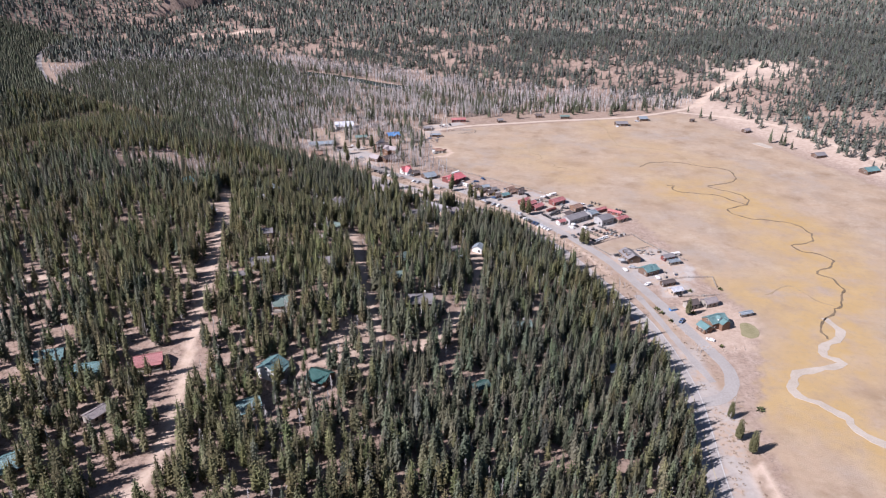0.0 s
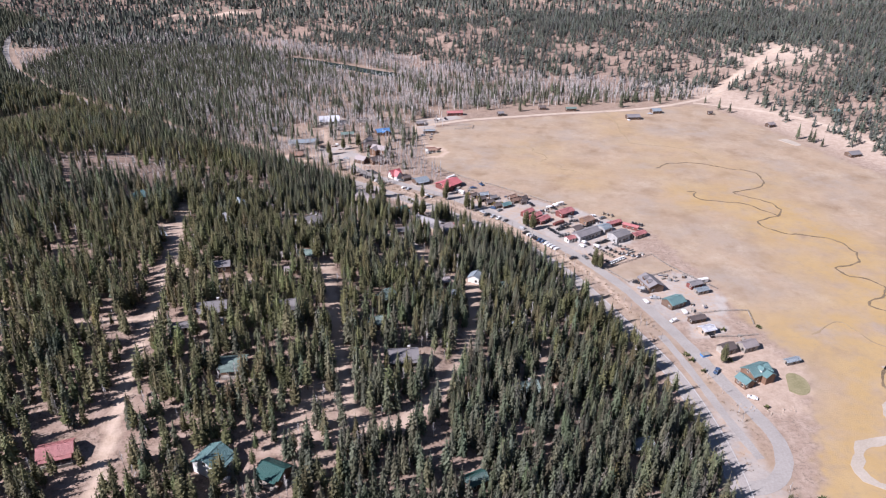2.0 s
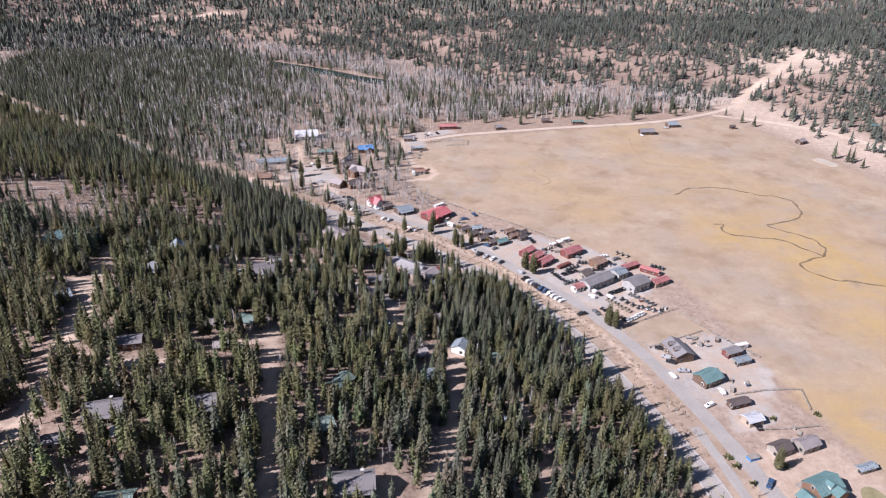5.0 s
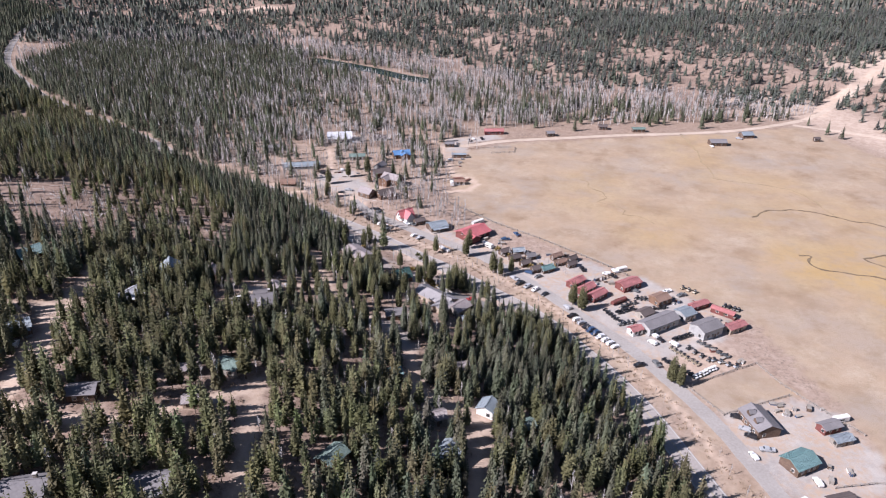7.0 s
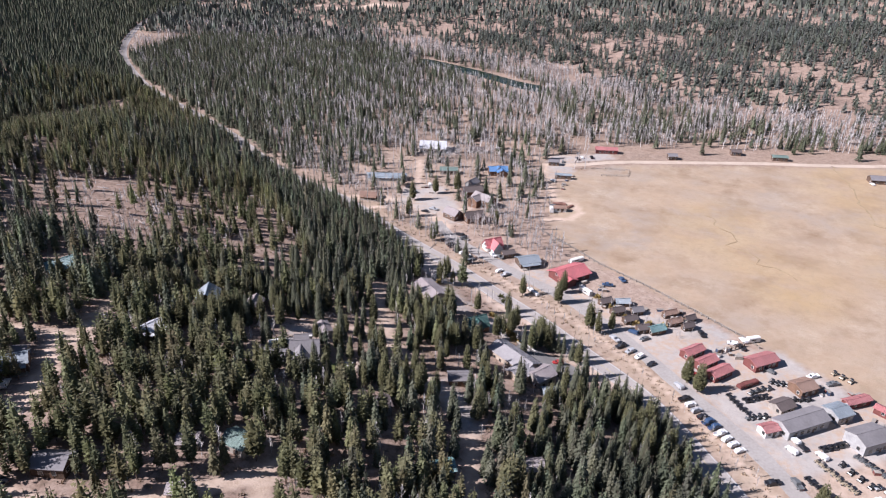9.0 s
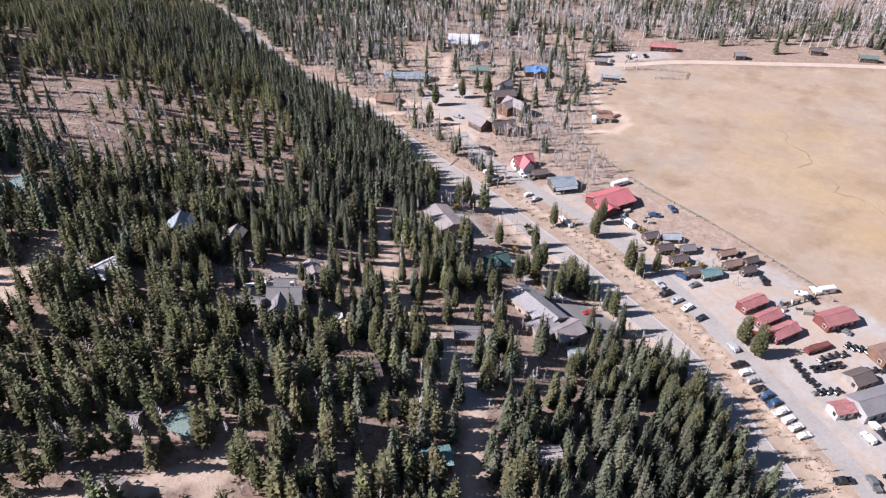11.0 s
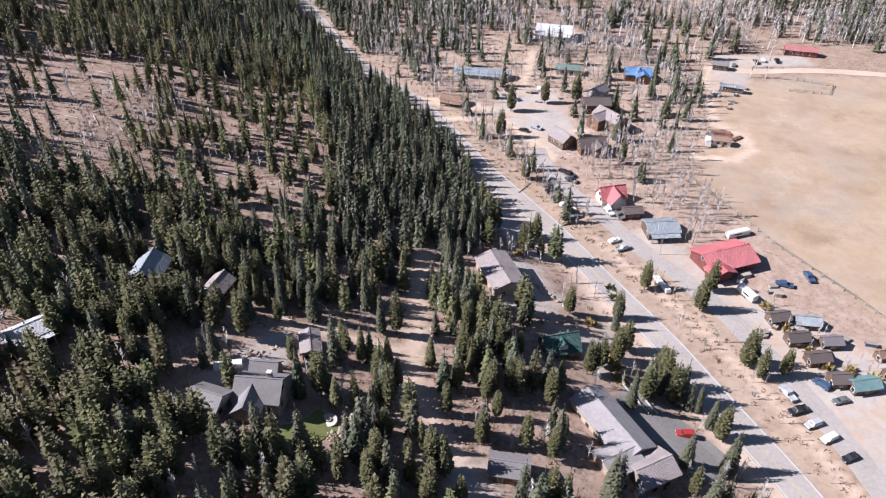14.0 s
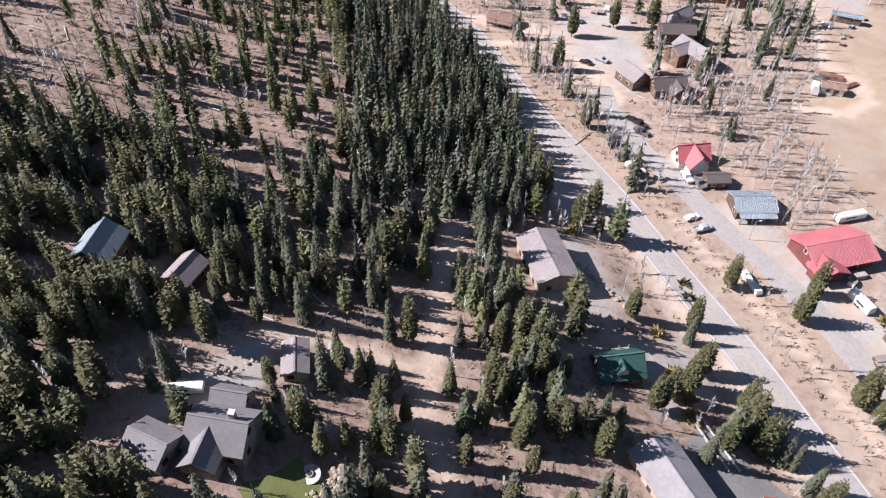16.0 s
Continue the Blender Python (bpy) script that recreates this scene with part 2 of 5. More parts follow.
DIRT_ROADS = [
    (5.0, [(-162, 476), (-149, 433), (-134, 368), (-127, 335), (-120, 290), (-116, 262), (-110, 226), (-106, 196), (-113, 170), (-130, 140)]),
    (5.5, [(-60, 404), (-50, 362), (-41, 322), (-33, 290), (-27, 277), (-12, 281), (4, 301), (16, 336), (20, 371), (21, 410)]),
    (5.0, [(-133, 373), (-119, 369), (-102, 369), (-90, 373), (-77, 385), (-60, 400)]),
    (4.0, [(-300, 300), (-230, 314), (-205, 321), (-175, 322), (-148, 329), (-128, 331)]),
    (5.5, [(-80, 545), (-73, 527), (-63, 508), (-55, 491), (-44, 482), (-33, 474), (-22, 464), (-13, 451), (-9, 440), (-6, 424), (21, 410)]),
    (5.0, [(-195, 430), (-176, 431), (-158, 433), (-140, 440)]),
    (4.5, [(-158, 432), (-141, 412), (-137, 398), (-133, 375)]),
    (4.0, [(-91, 462), (-91, 473), (-87, 479), (-89, 487), (-80, 494), (-64, 498)]),
    (3.5, [(-66, 819), (-45, 790), (-28, 770)]),
    (4.0, [(-121, 745), (-108, 700), (-104, 669)]), (8.0, [(-72, 638), (-84, 650), (-98, 662), (-120, 668), (-150, 661)]), (4.0, [(-84, 650), (-74, 664), (-66, 668)]),
    (4.5, [(-30, 772), (-26, 745), (-15, 702), (-1, 696), (4, 684), (-2, 672), (-17, 667)]),
    (4.0, [(126, 200), (131, 225), (138, 231), (137, 205)]),
    (3.0, [(-226, 858), (-216, 886)]), (9.0, [(-300, 936), (-284, 944)]),
    (6.0, [(-545, 1469), (-443, 1405), (-345, 1416)]), (22.0, [(-470, 1440), (-380, 1430)]),
    (7.0, [(351, 964), (401, 999), (440, 1030), (498, 1042)]), (14.0, [(440, 1060), (500, 1120), (545, 1133)]), (12.0, [(330, 915), (352, 950), (410, 1020), (470, 1090)]),
    (3.5, [(-140, 640), (-118, 655), (-100, 652), (-84, 640)]),
]
GRAVEL_PADS = [
    [(-95, 605), (-89, 611), (-71, 596), (-46, 578), (-44, 571), (-57, 568), (-71, 580)],
    [(57, 520), (81, 556), (102, 556), (122, 538), (140, 522), (134, 500), (112, 486), (99, 476), (86, 484), (72, 508)],
    [(115, 442), (148, 457), (164, 448), (170, 424), (164, 404), (137, 398), (121, 404)],
    [(-30, 596), (-22, 607), (-6, 597), (14, 588), (36, 578), (58, 572), (76, 571), (86, 562), (60, 520), (33, 550), (6, 578)],
    [(-62, 560), (-52, 566), (-36, 553), (-30, 548), (-46, 535), (-55, 540)],
    [(-112, 666), (-86, 654), (-70, 644), (-66, 656), (-82, 690), (-98, 704), (-116, 692)],
    [(-93, 460), (-85, 463), (-81, 472), (-83, 482), (-90, 486), (-94, 474)],
    [(-34, 470), (-26, 462), (-14, 448), (-8, 452), (-20, 470), (-30, 480)],
    [(138, 380), (160, 388), (158, 404), (140, 404)],
    [(-130, 760), (-104, 764), (-96, 786), (-134, 790)],
    [(-24, 742), (-8, 742), (-10, 780), (20, 800), (14, 812), (-30, 790)],
    [(-32, 536), (-20, 548), (-6, 536), (-14, 524)],
]
DIRT_PADS = [
    [(108, 462), (140, 480), (122, 500), (98, 478)],
    [(132, 350), (146, 325), (168, 318), (186, 350), (176, 376), (150, 380)],
    [(-52, 300), (-36, 300), (-34, 262), (-60, 262)], [(28, 418), (44, 414), (46, 300), (56, 316), (64, 330), (40, 420)],
    [(0, 396), (24, 396), (28, 424), (2, 416)],
    [(-26, 310), (0, 310), (2, 330), (-24, 330)],
]


def inside(poly, x, y):
    hit = np.zeros(np.shape(x), bool)
    for (ax, ay), (bx, by) in zip(poly, poly[1:] + poly[:1]):
        cross = ((ay > y) != (by > y)) & (x < (bx - ax) * (y - ay) / ((by - ay) or 1e-9) + ax)
        hit ^= cross
    return hit


def soft_inside(poly, x, y, w):
    """1 inside a polygon, 0 outside, with an uneven edge about w metres wide."""
    d = np.abs(line_distance(poly + poly[:1], x, y)) * np.where(inside(poly, x, y), 1, -1)
    wob = np.sin(x * 0.9 + 0.4 * y) + np.sin(y * 0.7 - 0.3 * x + 1) + np.sin(0.23 * x + 0.31 * y)
    return smooth(-w, w, d + wob * w * 0.35)


def near_line(line, width, x, y, w=0.9):
    d = np.abs(line_distance(line, x, y))
    return 1 - smooth(width / 2 - w, width / 2 + w, d + 0.35 * np.sin(x * 0.5 + y * 0.8))


def steps(spans):
    out = [spans[0][0]]
    for a, b, s in spans:
        n = max(1, round((b - a) / s))
        out += [a + (b - a) * (i + 1) / n for i in range(n)]
    return np.array(out)


def mesh_from(name, verts, faces, mats, slots=None, tints=None):
    """A mesh from numpy arrays of corners and triangles."""
    me = bpy.data.meshes.new(name)
    n, k = faces.shape
    me.vertices.add(len(verts))
    me.vertices.foreach_set("co", np.ascontiguousarray(verts, np.float32).ravel())
    me.loops.add(n * k)
    me.loops.foreach_set("vertex_index", np.ascontiguousarray(faces, np.int32).ravel())
    me.polygons.add(n)
    me.polygons.foreach_set("loop_start", np.arange(0, n * k, k, dtype=np.int32))
    for m in mats:
        me.materials.append(m)
    if slots is not None:
        me.polygons.foreach_set("material_index", np.ascontiguousarray(slots, np.int32))
    if tints is not None:
        at = me.attributes.new("tint", "FLOAT_COLOR", "POINT")
        at.data.foreach_set("color", np.ascontiguousarray(tints, np.float32).ravel())
    me.update(calc_edges=True)
    me.shade_flat()
    return me


def ground_material():
    m = bpy.data.materials.new("mountain_ground")
    m.use_nodes = True
    n, l = m.node_tree.nodes, m.node_tree.links
    b = n["Principled BSDF"]
    b.inputs["Roughness"].default_value, b.inputs["Specular IOR Level"].default_value = 0.95, 0.1
    g = n.new("ShaderNodeNewGeometry")
    at, at2 = n.new("ShaderNodeAttribute"), n.new("ShaderNodeAttribute")
    at.attribute_name, at2.attribute_name = "cover", "cover_two"
    sep, sep2 = n.new("ShaderNodeSeparateColor"), n.new("ShaderNodeSeparateColor")
    l.new(at.outputs["Color"], sep.inputs[0])
    l.new(at2.outputs["Color"], sep2.inputs[0])

    def noise_at(scale, detail=5, lo=0.35, hi=0.65, rough=0.6):
        t, r = n.new("ShaderNodeTexNoise"), n.new("ShaderNodeMapRange")
        t.inputs["Scale"].default_value, t.inputs["Detail"].default_value, t.inputs["Roughness"].default_value = scale, detail, rough
        r.inputs[1].default_value, r.inputs[2].default_value = lo, hi
        l.new(g.outputs["Position"], t.inputs["Vector"])
        l.new(t.outputs[0], r.inputs[0])
        return r.outputs[0]

    def blend(f, a, c):
        x = n.new("ShaderNodeMix")
        x.data_type = "RGBA"
        l.new(f, x.inputs[0])
        for s, v in ((x.inputs[6], a), (x.inputs[7], c)):
            if isinstance(v, tuple):
                s.default_value = (*v, 1)
            else:
                l.new(v, s)
        return x.outputs[2]

    def times(a, c):
        x = n.new("ShaderNodeMath")
        x.operation = "MULTIPLY"
        l.new(a, x.inputs[0])
        l.new(c, x.inputs[1])
        return x.outputs[0]
    small, mid, large, huge = noise_at(1.3, 6), noise_at(0.22), noise_at(0.045), noise_at(0.012, 3)
    floor = blend(mid, blend(small, (0.23, 0.155, 0.12), (0.33, 0.235, 0.185)), (0.40, 0.30, 0.245))
    floor = blend(times(noise_at(0.6, 6, 0.48, 0.62, 0.7), noise_at(0.09, 4, 0.3, 0.55)), floor, (0.17, 0.125, 0.095))
    grass = blend(mid, (0.395, 0.285, 0.198), (0.465, 0.346, 0.245))
    grass = blend(large, grass, (0.43, 0.322, 0.235))
    grass = blend(times(huge, noise_at(0.028, 5, 0.42, 0.58)), grass, (0.37, 0.305, 0.255))
    grass = blend(times(noise_at(0.034, 6, 0.46, 0.60, 0.7), large), grass, (0.30, 0.21, 0.14))
    grass = blend(times(noise_at(0.03, 7, 0.50, 0.70, 0.72), noise_at(0.5, 5, 0.2, 0.6)), grass, (0.49, 0.395, 0.305))
    grass = blend(times(noise_at(0.11, 7, 0.50, 0.68, 0.72), small), grass, (0.33, 0.255, 0.185))
    gold = blend(large, (0.44, 0.298, 0.138), (0.475, 0.335, 0.175))
    grass = blend(times(sep.outputs[1], noise_at(0.06, 5, 0.30, 0.55)), grass, gold)
    grass = blend(times(small, noise_at(0.3, 4, 0.5, 0.75)), grass, (0.34, 0.26, 0.17))
    bare = blend(mid, (0.52, 0.40, 0.32), (0.62, 0.50, 0.41))
    dirt = blend(mid, blend(small, (0.46, 0.34, 0.26), (0.56, 0.43, 0.335)), (0.61, 0.475, 0.38))
    gravel = blend(mid, blend(small, (0.38, 0.335, 0.305), (0.47, 0.42, 0.385)), (0.51, 0.46, 0.42))
    gravel = blend(large, gravel, blend(noise_at(0.5, 5), (0.33, 0.30, 0.285), (0.42, 0.385, 0.36)))
    col = blend(sep.outputs[0], floor, grass)
    col = blend(sep2.outputs[0], col, bare)
    col = blend(sep.outputs[2], col, dirt)
    gravel = blend(times(noise_at(0.05, 6, 0.44, 0.58), noise_at(0.4, 5, 0.3, 0.6)), gravel, (0.46, 0.345, 0.265))
    col = blend(sep2.outputs[1], col, gravel)
    l.new(col, b.inputs["Base Color"])
    bp = n.new("ShaderNodeBump")
    bp.inputs["Strength"].default_value, bp.inputs["Distance"].default_value = 0.25, 0.2
    l.new(small, bp.inputs["Height"])
    l.new(bp.outputs[0], b.inputs["Normal"])
    return m


gx = steps([(-3200, -900, 60), (-900, -480, 18), (-480, -260, 5), (-260, 190, 2.6), (190, 450, 5), (450, 900, 15), (900, 3200, 60)])
gy = steps([(-700, 120, 40), (120, 180, 6), (180, 690, 2.6), (690, 960, 4), (960, 1300, 8), (1300, 2200, 20), (2200, 4800, 80)])
GX, GY = np.meshgrid(gx, gy)
GZ = height(GX, GY)
meadow = soft_inside(MEADOW, GX, GY, 4.0)
dry = np.minimum(np.abs(line_distance(HIGHWAY, GX, GY)), 60)
side_h = line_distance(HIGHWAY, GX, GY)
e_far = line_distance(FOOT, GX, GY)
creek_d = np.full(GX.shape, 1e9)
for line in CREEKS + DRY_CREEKS + [SILT_BED]:
    creek_d = np.minimum(creek_d, np.abs(line_distance(line, GX, GY)))
gold_w = (1 - smooth(5, 46, creek_d + 9 * np.sin(GX * 0.06 + 1) * np.sin(GY * 0.05))) * (1 - 0.6 * smooth(560, 650, GY))
dirt_w = np.zeros(GX.shape)
for width, line in DIRT_ROADS:
    dirt_w = np.maximum(dirt_w, near_line(line, width, GX, GY))
track = (1 - smooth(0.8, 2.0, np.abs(side_h + 12.5 + 1.5 * np.sin(GY * 0.06)))) * smooth(400, 420, GY) * (1 - smooth(585, 600, GY))
dirt_w = np.maximum(dirt_w, 0.9 * track)
for poly in DIRT_PADS:
    dirt_w = np.maximum(dirt_w, 0.5 * soft_inside(poly, GX, GY, 3.0))
gravel_w = np.zeros(GX.shape)
for poly in GRAVEL_PADS:
    gravel_w = np.maximum(gravel_w, soft_inside(poly, GX, GY, 2.0))
gravel_w = np.maximum(gravel_w, 0.85 * (side_h < -3) * (1 - smooth(15, 19, -side_h + 2 * np.sin(GY * 0.09))) * (1 - smooth(312, 338, GY)))
verge = (1 - smooth(5, 14, np.abs(side_h) + 2.5 * np.sin(GX * 0.11) * np.sin(GY * 0.07))) * (side_h < 60)
valley = ((side_h < 0) & (e_far < 0)).astype(float) * (1 - meadow)
grass_w = np.maximum(meadow, valley * 0.22 * (GY > 690))
paddock = soft_inside([(106, 459), (141, 480), (153, 459), (117, 442)], GX, GY, 1.5)
grass_w = np.maximum(grass_w, paddock)
strip = (side_h < -5) & (side_h > -24) & (GY < 660)
grass_w = np.maximum(grass_w, strip * (0.55 + 0.25 * np.sin(GX * 0.21) * np.sin(GY * 0.17)) * (1 - meadow))
bare_w = np.maximum(valley * (GY < 760) * np.where(strip, 0.04, 0.22), (1 - smooth(0, 70, np.abs(e_far - 30))) * (GX > 250) * 0.65)
bare_w = np.maximum(bare_w, verge * np.where(side_h < 0, 0.15, np.where((GY > 470) & (GY < 610), 0.75, np.where(GY > 700, 0.10, 0.35)))) * (1 - meadow)
bare_w = np.maximum(bare_w, 0.85 * np.exp(-(((GX - 470) / 90) ** 2 + ((GY - 1080) / 60) ** 2)) * (GX > 300))
bare_w = bare_w * (1 - paddock)
nx, ny = len(gx), len(gy)
idx = np.arange(nx * ny).reshape(ny, nx)
quads = np.stack([idx[:-1, :-1], idx[:-1, 1:], idx[1:, 1:], idx[1:, :-1]], -1).reshape(-1, 4)
gm = mesh_from("ground", np.stack([GX, GY, GZ], -1).reshape(-1, 3), quads, [ground_material()])
one = np.ones(GX.size)
for key, chans in (("cover", (grass_w, gold_w * meadow, dirt_w)), ("cover_two", (bare_w, gravel_w, dirt_w * 0))):
    att = gm.attributes.new(key, "FLOAT_COLOR", "POINT")
    att.data.foreach_set("color", np.stack([c.ravel() for c in chans] + [one], -1).astype(np.float32).ravel())
gm.polygons.foreach_set("use_smooth", np.ones(len(gm.polygons), bool))
ground = tagged(new("ground", gm), "dry mountain valley floor with tan meadow and pinkish forest soil", "ground", kind="structure")


# ---- roads, creeks and pond ----
def spline(points, step):
    """A smooth line through points, sampled about every step metres."""
    p = [np.array(q, float) for q in points]
    p = [2 * p[0] - p[1]] + p + [2 * p[-1] - p[-2]]
    out = []
    for a, b, c, d in zip(p, p[1:], p[2:], p[3:]):
        n = max(1, int(np.linalg.norm(c - b) / step))
        for i in range(n):
            s = i / n
            out.append(0.5 * (2 * b + (c - a) * s + (2 * a - 5 * b + 4 * c - d) * s * s + (3 * b - a - 3 * c + d) * s ** 3))
    return np.array(out + [p[-2]])


def ribbon(name, points, width, mat, lift, offset=0.0, step=4.0, thick=0.15, vary=0.0, dash=None):
    """A strip of road, paint or water that follows the ground; offset: metres to the left of its line."""
    c = spline(points, step)
    t = np.gradient(c, axis=0)
    t /= np.linalg.norm(t, axis=1)[:, None]
    nrm = np.stack([-t[:, 1], t[:, 0]], -1)
    k = np.arange(len(c))
    w = width * (1 + vary * np.sin(k * 1.7) * np.sin(k * 0.61 + 1))
    rows, cols = [], max(2, int(width / 3) + 1)
    for j in range(cols):
        q = c + nrm * (offset + w * (j / (cols - 1) - 0.5))[:, None]
        rows.append(np.column_stack([q, height(q[:, 0], q[:, 1]) + lift]))
    for edge, pos in ((rows[0], 0), (rows[-1], None)):
        low = edge.copy()
        low[:, 2] -= thick
        rows.insert(0, low) if pos == 0 else rows.append(low)
    v = np.stack(rows, 1)
    n, m = v.shape[:2]
    ix = np.arange(n * m).reshape(n, m)
    f = np.stack([ix[:-1, 1:], ix[:-1, :-1], ix[1:, :-1], ix[1:, 1:]], -1)[:, :, ::-1]
    if dash:
        f = f[(np.arange(len(f)) % dash[0]) < dash[1]]
    return new(name, mesh_from(name, v.reshape(-1, 3), f.reshape(-1, 4), [mat]))


FRONTAGE = [(126, 275), (137, 278), (146, 288), (150, 304), (146, 324), (141, 343), (136, 363), (130, 385), (123, 407), (114, 433), (103, 456), (90, 479), (80, 494), (68, 508), (49, 532), (37, 546),
            (14, 569), (-5, 583), (-20, 592), (-39, 606), (-58, 619), (-70, 631), (-79, 643)]
SERVICE_LANE = [(121.5, 384), (126, 362), (130, 338), (133, 318), (138, 292)]
FAR_ROAD = [(-30, 770), (-10, 774), (25, 793), (75, 809), (126, 825), (179, 838), (233, 856), (284, 884), (334, 922), (380, 972), (418, 1014)]
EAST_ROAD = [(295, 884), (333, 866), (370, 832), (399, 791), (416, 733), (438, 666), (455, 560)]
highway = tagged(ribbon("road", HIGHWAY, 9.0, ASPHALT, 0.11), "two-lane worn grey asphalt highway along the foot of the hill", "road", kind="structure")
for off in (-4.0, 4.0):
    tagged(ribbon("road_edge_line", HIGHWAY, 0.28, WHITE_LINE, 0.125, off, thick=0.01), "white painted edge line on the highway", "road marking", kind="structure")
for off in (-0.16, 0.16):
    tagged(ribbon("road_centre_line", HIGHWAY, 0.14, YELLOW_LINE, 0.125, off, thick=0.01), "yellow painted centre line on the highway", "road marking", kind="structure")
tagged(ribbon("frontage_road", FRONTAGE, 7.0, TARMAC, 0.07, vary=0.08), "grey tarmac frontage road past shops and cabins", "road", kind="structure")
tagged(ribbon("service_lane", SERVICE_LANE, 4.2, TARMAC, 0.055, vary=0.15), "faded grey service lane between highway and frontage road", "road", kind="structure")
tagged(ribbon("gravel_road", FAR_ROAD, 6.5, GRAVEL_ROAD, 0.10, vary=0.08), "pale gravel road along the meadow edge", "road", kind="structure")
tagged(ribbon("gravel_road", EAST_ROAD, 6.0, GRAVEL_ROAD, 0.12, vary=0.15), "pale gravel road on the dry bank", "road", kind="structure")
tagged(ribbon("parking_lot", [(-9, 519), (0, 517), (12, 514), (20, 508)], 13.0, LOT, 0.14, step=2, vary=0.05), "grey asphalt parking lot beside the lodge", "parking lot", kind="structure")
def meander(line):
    """The line with the small crooks of a meadow stream."""
    c = spline(line, 4.0)
    k = np.arange(len(c))
    c[1:-1, 0] += (1.3 * np.sin(k * 1.9) * np.sin(k * 0.37 + 1))[1:-1]
    c[1:-1, 1] += (1.3 * np.sin(k * 1.5 + 2) * np.sin(k * 0.29))[1:-1]
    return [tuple(p) for p in c]


for line in CREEKS:
    tagged(ribbon("creek", meander(line), 1.25, CREEK, 0.10, step=2, thick=0.2, vary=0.6), "narrow dark creek winding through dry golden meadow", "creek", kind="structure")
for line in DRY_CREEKS:
    tagged(ribbon("dry_creek", meander(line), 0.8, DRY_BED, 0.10, step=3, thick=0.2, vary=0.7), "thin dry creek channel in golden grass", "creek", kind="structure")
tagged(ribbon("creek_bed", meander(SILT_BED), 4.6, SILT, 0.10, step=3, thick=0.2, vary=0.35), "pale silty creek bed in the meadow", "creek bed", kind="structure")


def blob(name, poly, lift, mat, thick=0.3):
    """A flat sheet with a rounded outline and a low edge."""
    c = spline(poly + poly[:1], 1.5)[:-1]
    z = height(c[:, 0], c[:, 1]).mean() + lift
    bm = bmesh.new()
    top = [bm.verts.new((p[0], p[1], z)) for p in c]
    low = [bm.verts.new((p[0], p[1], z - thick)) for p in c]
    bm.faces.new(top)
    for i in range(len(c)):
        j = (i + 1) % len(c)
        bm.faces.new((top[j], top[i], low[i], low[j]))
    bmesh.ops.triangulate(bm, faces=[f for f in bm.faces if len(f.verts) > 4])
    bmesh.ops.recalc_face_normals(bm, faces=bm.faces)
    me = bpy.data.meshes.new(name)
    bm.to_mesh(me)
    bm.free()
    me.materials.append(mat)
    return new(name, me)


tagged(blob("pond", [(-236, 1090), (-200, 1066), (-137, 1034), (-90, 1000), (-62, 990), (-60, 1012), (-95, 1030), (-140, 1062), (-190, 1092), (-226, 1108)], 0.4, WATER, 1.5),
       "dark green pond below the wooded hill", "pond", kind="structure")
tagged(blob("pond", [(335, 742), (345, 725), (352, 728), (346, 745)], 0.3, SILT, 0.6), "pale dry pan on the meadow edge", "dry pan", kind="structure")


# ---- trees ----
rng = np.random.default_rng(7)


class Kit:
    """Collects triangles with a material slot."""

    def __init__(self):
        self.v, self.f, self.s = [], [], []

    def tri(self, a, b, c, slot):
        k = len(self.v)
        self.v += [a, b, c]
        self.f.append((k, k + 1, k + 2))
        self.s.append(slot)

    def cone(self, a, b, ra, rb, sides, slot):
        k = len(self.v)
        a, b = np.array(a, float), np.array(b, float)
        ax = (b - a) / max(np.linalg.norm(b - a), 1e-9)
        u = np.cross(ax, (0.3, 0.9, 0.1) if abs(ax[2]) > 0.8 else (0, 0, 1))
        u /= np.linalg.norm(u)
        w = np.cross(ax, u)
        for r, p in ((ra, a), (rb, b)):
            for i in range(sides):
                t = 2 * math.pi * i / sides
                self.v.append(tuple(p + r * (math.cos(t) * u + math.sin(t) * w)))
        for i in range(sides):
            j = (i + 1) % sides
            self.f += [(k + i, k + j, k + sides + j), (k + i, k + sides + j, k + sides + i)]
            self.s += [slot, slot]

    def done(self):
        return np.array(self.v, float), np.array(self.f, int), np.array(self.s, int)


def core(k, g, base, top, radius, sides):
    """The dense heart of a crown: a ragged cone of foliage."""
    ring = [(radius * g.uniform(0.8, 1.15) * math.cos(6.283 * i / sides), radius * g.uniform(0.8, 1.15) * math.sin(6.283 * i / sides), base + g.uniform(0.0, 0.06)) for i in range(sides)]
    for i in range(sides):
        k.tri(ring[i], ring[(i + 1) % sides], (0, 0, top), 0)


def tuft_on(k, g, a, r, z, size, droop):
    """One needle tuft: a single leaning blade near the skin of a crown."""
    c, sn = math.cos(a), math.sin(a)
    yaw, roll = g.uniform(-0.75, 0.75), g.uniform(-0.75, 0.75)
    ox, oy = math.cos(a + yaw), math.sin(a + yaw)
    px, py = -oy, ox
    cx, cy = r * 0.62 * c, r * 0.62 * sn
    w = size * g.uniform(0.42, 0.66)
    ln = size * g.uniform(0.8, 1.3)
    dz = -droop * ln + g.uniform(-0.25, 0.25) * size
    k.tri((cx + px * w, cy + py * w, z + roll * w), (cx - px * w, cy - py * w, z - roll * w), (cx + ox * ln, cy + oy * ln, z + dz), 0)


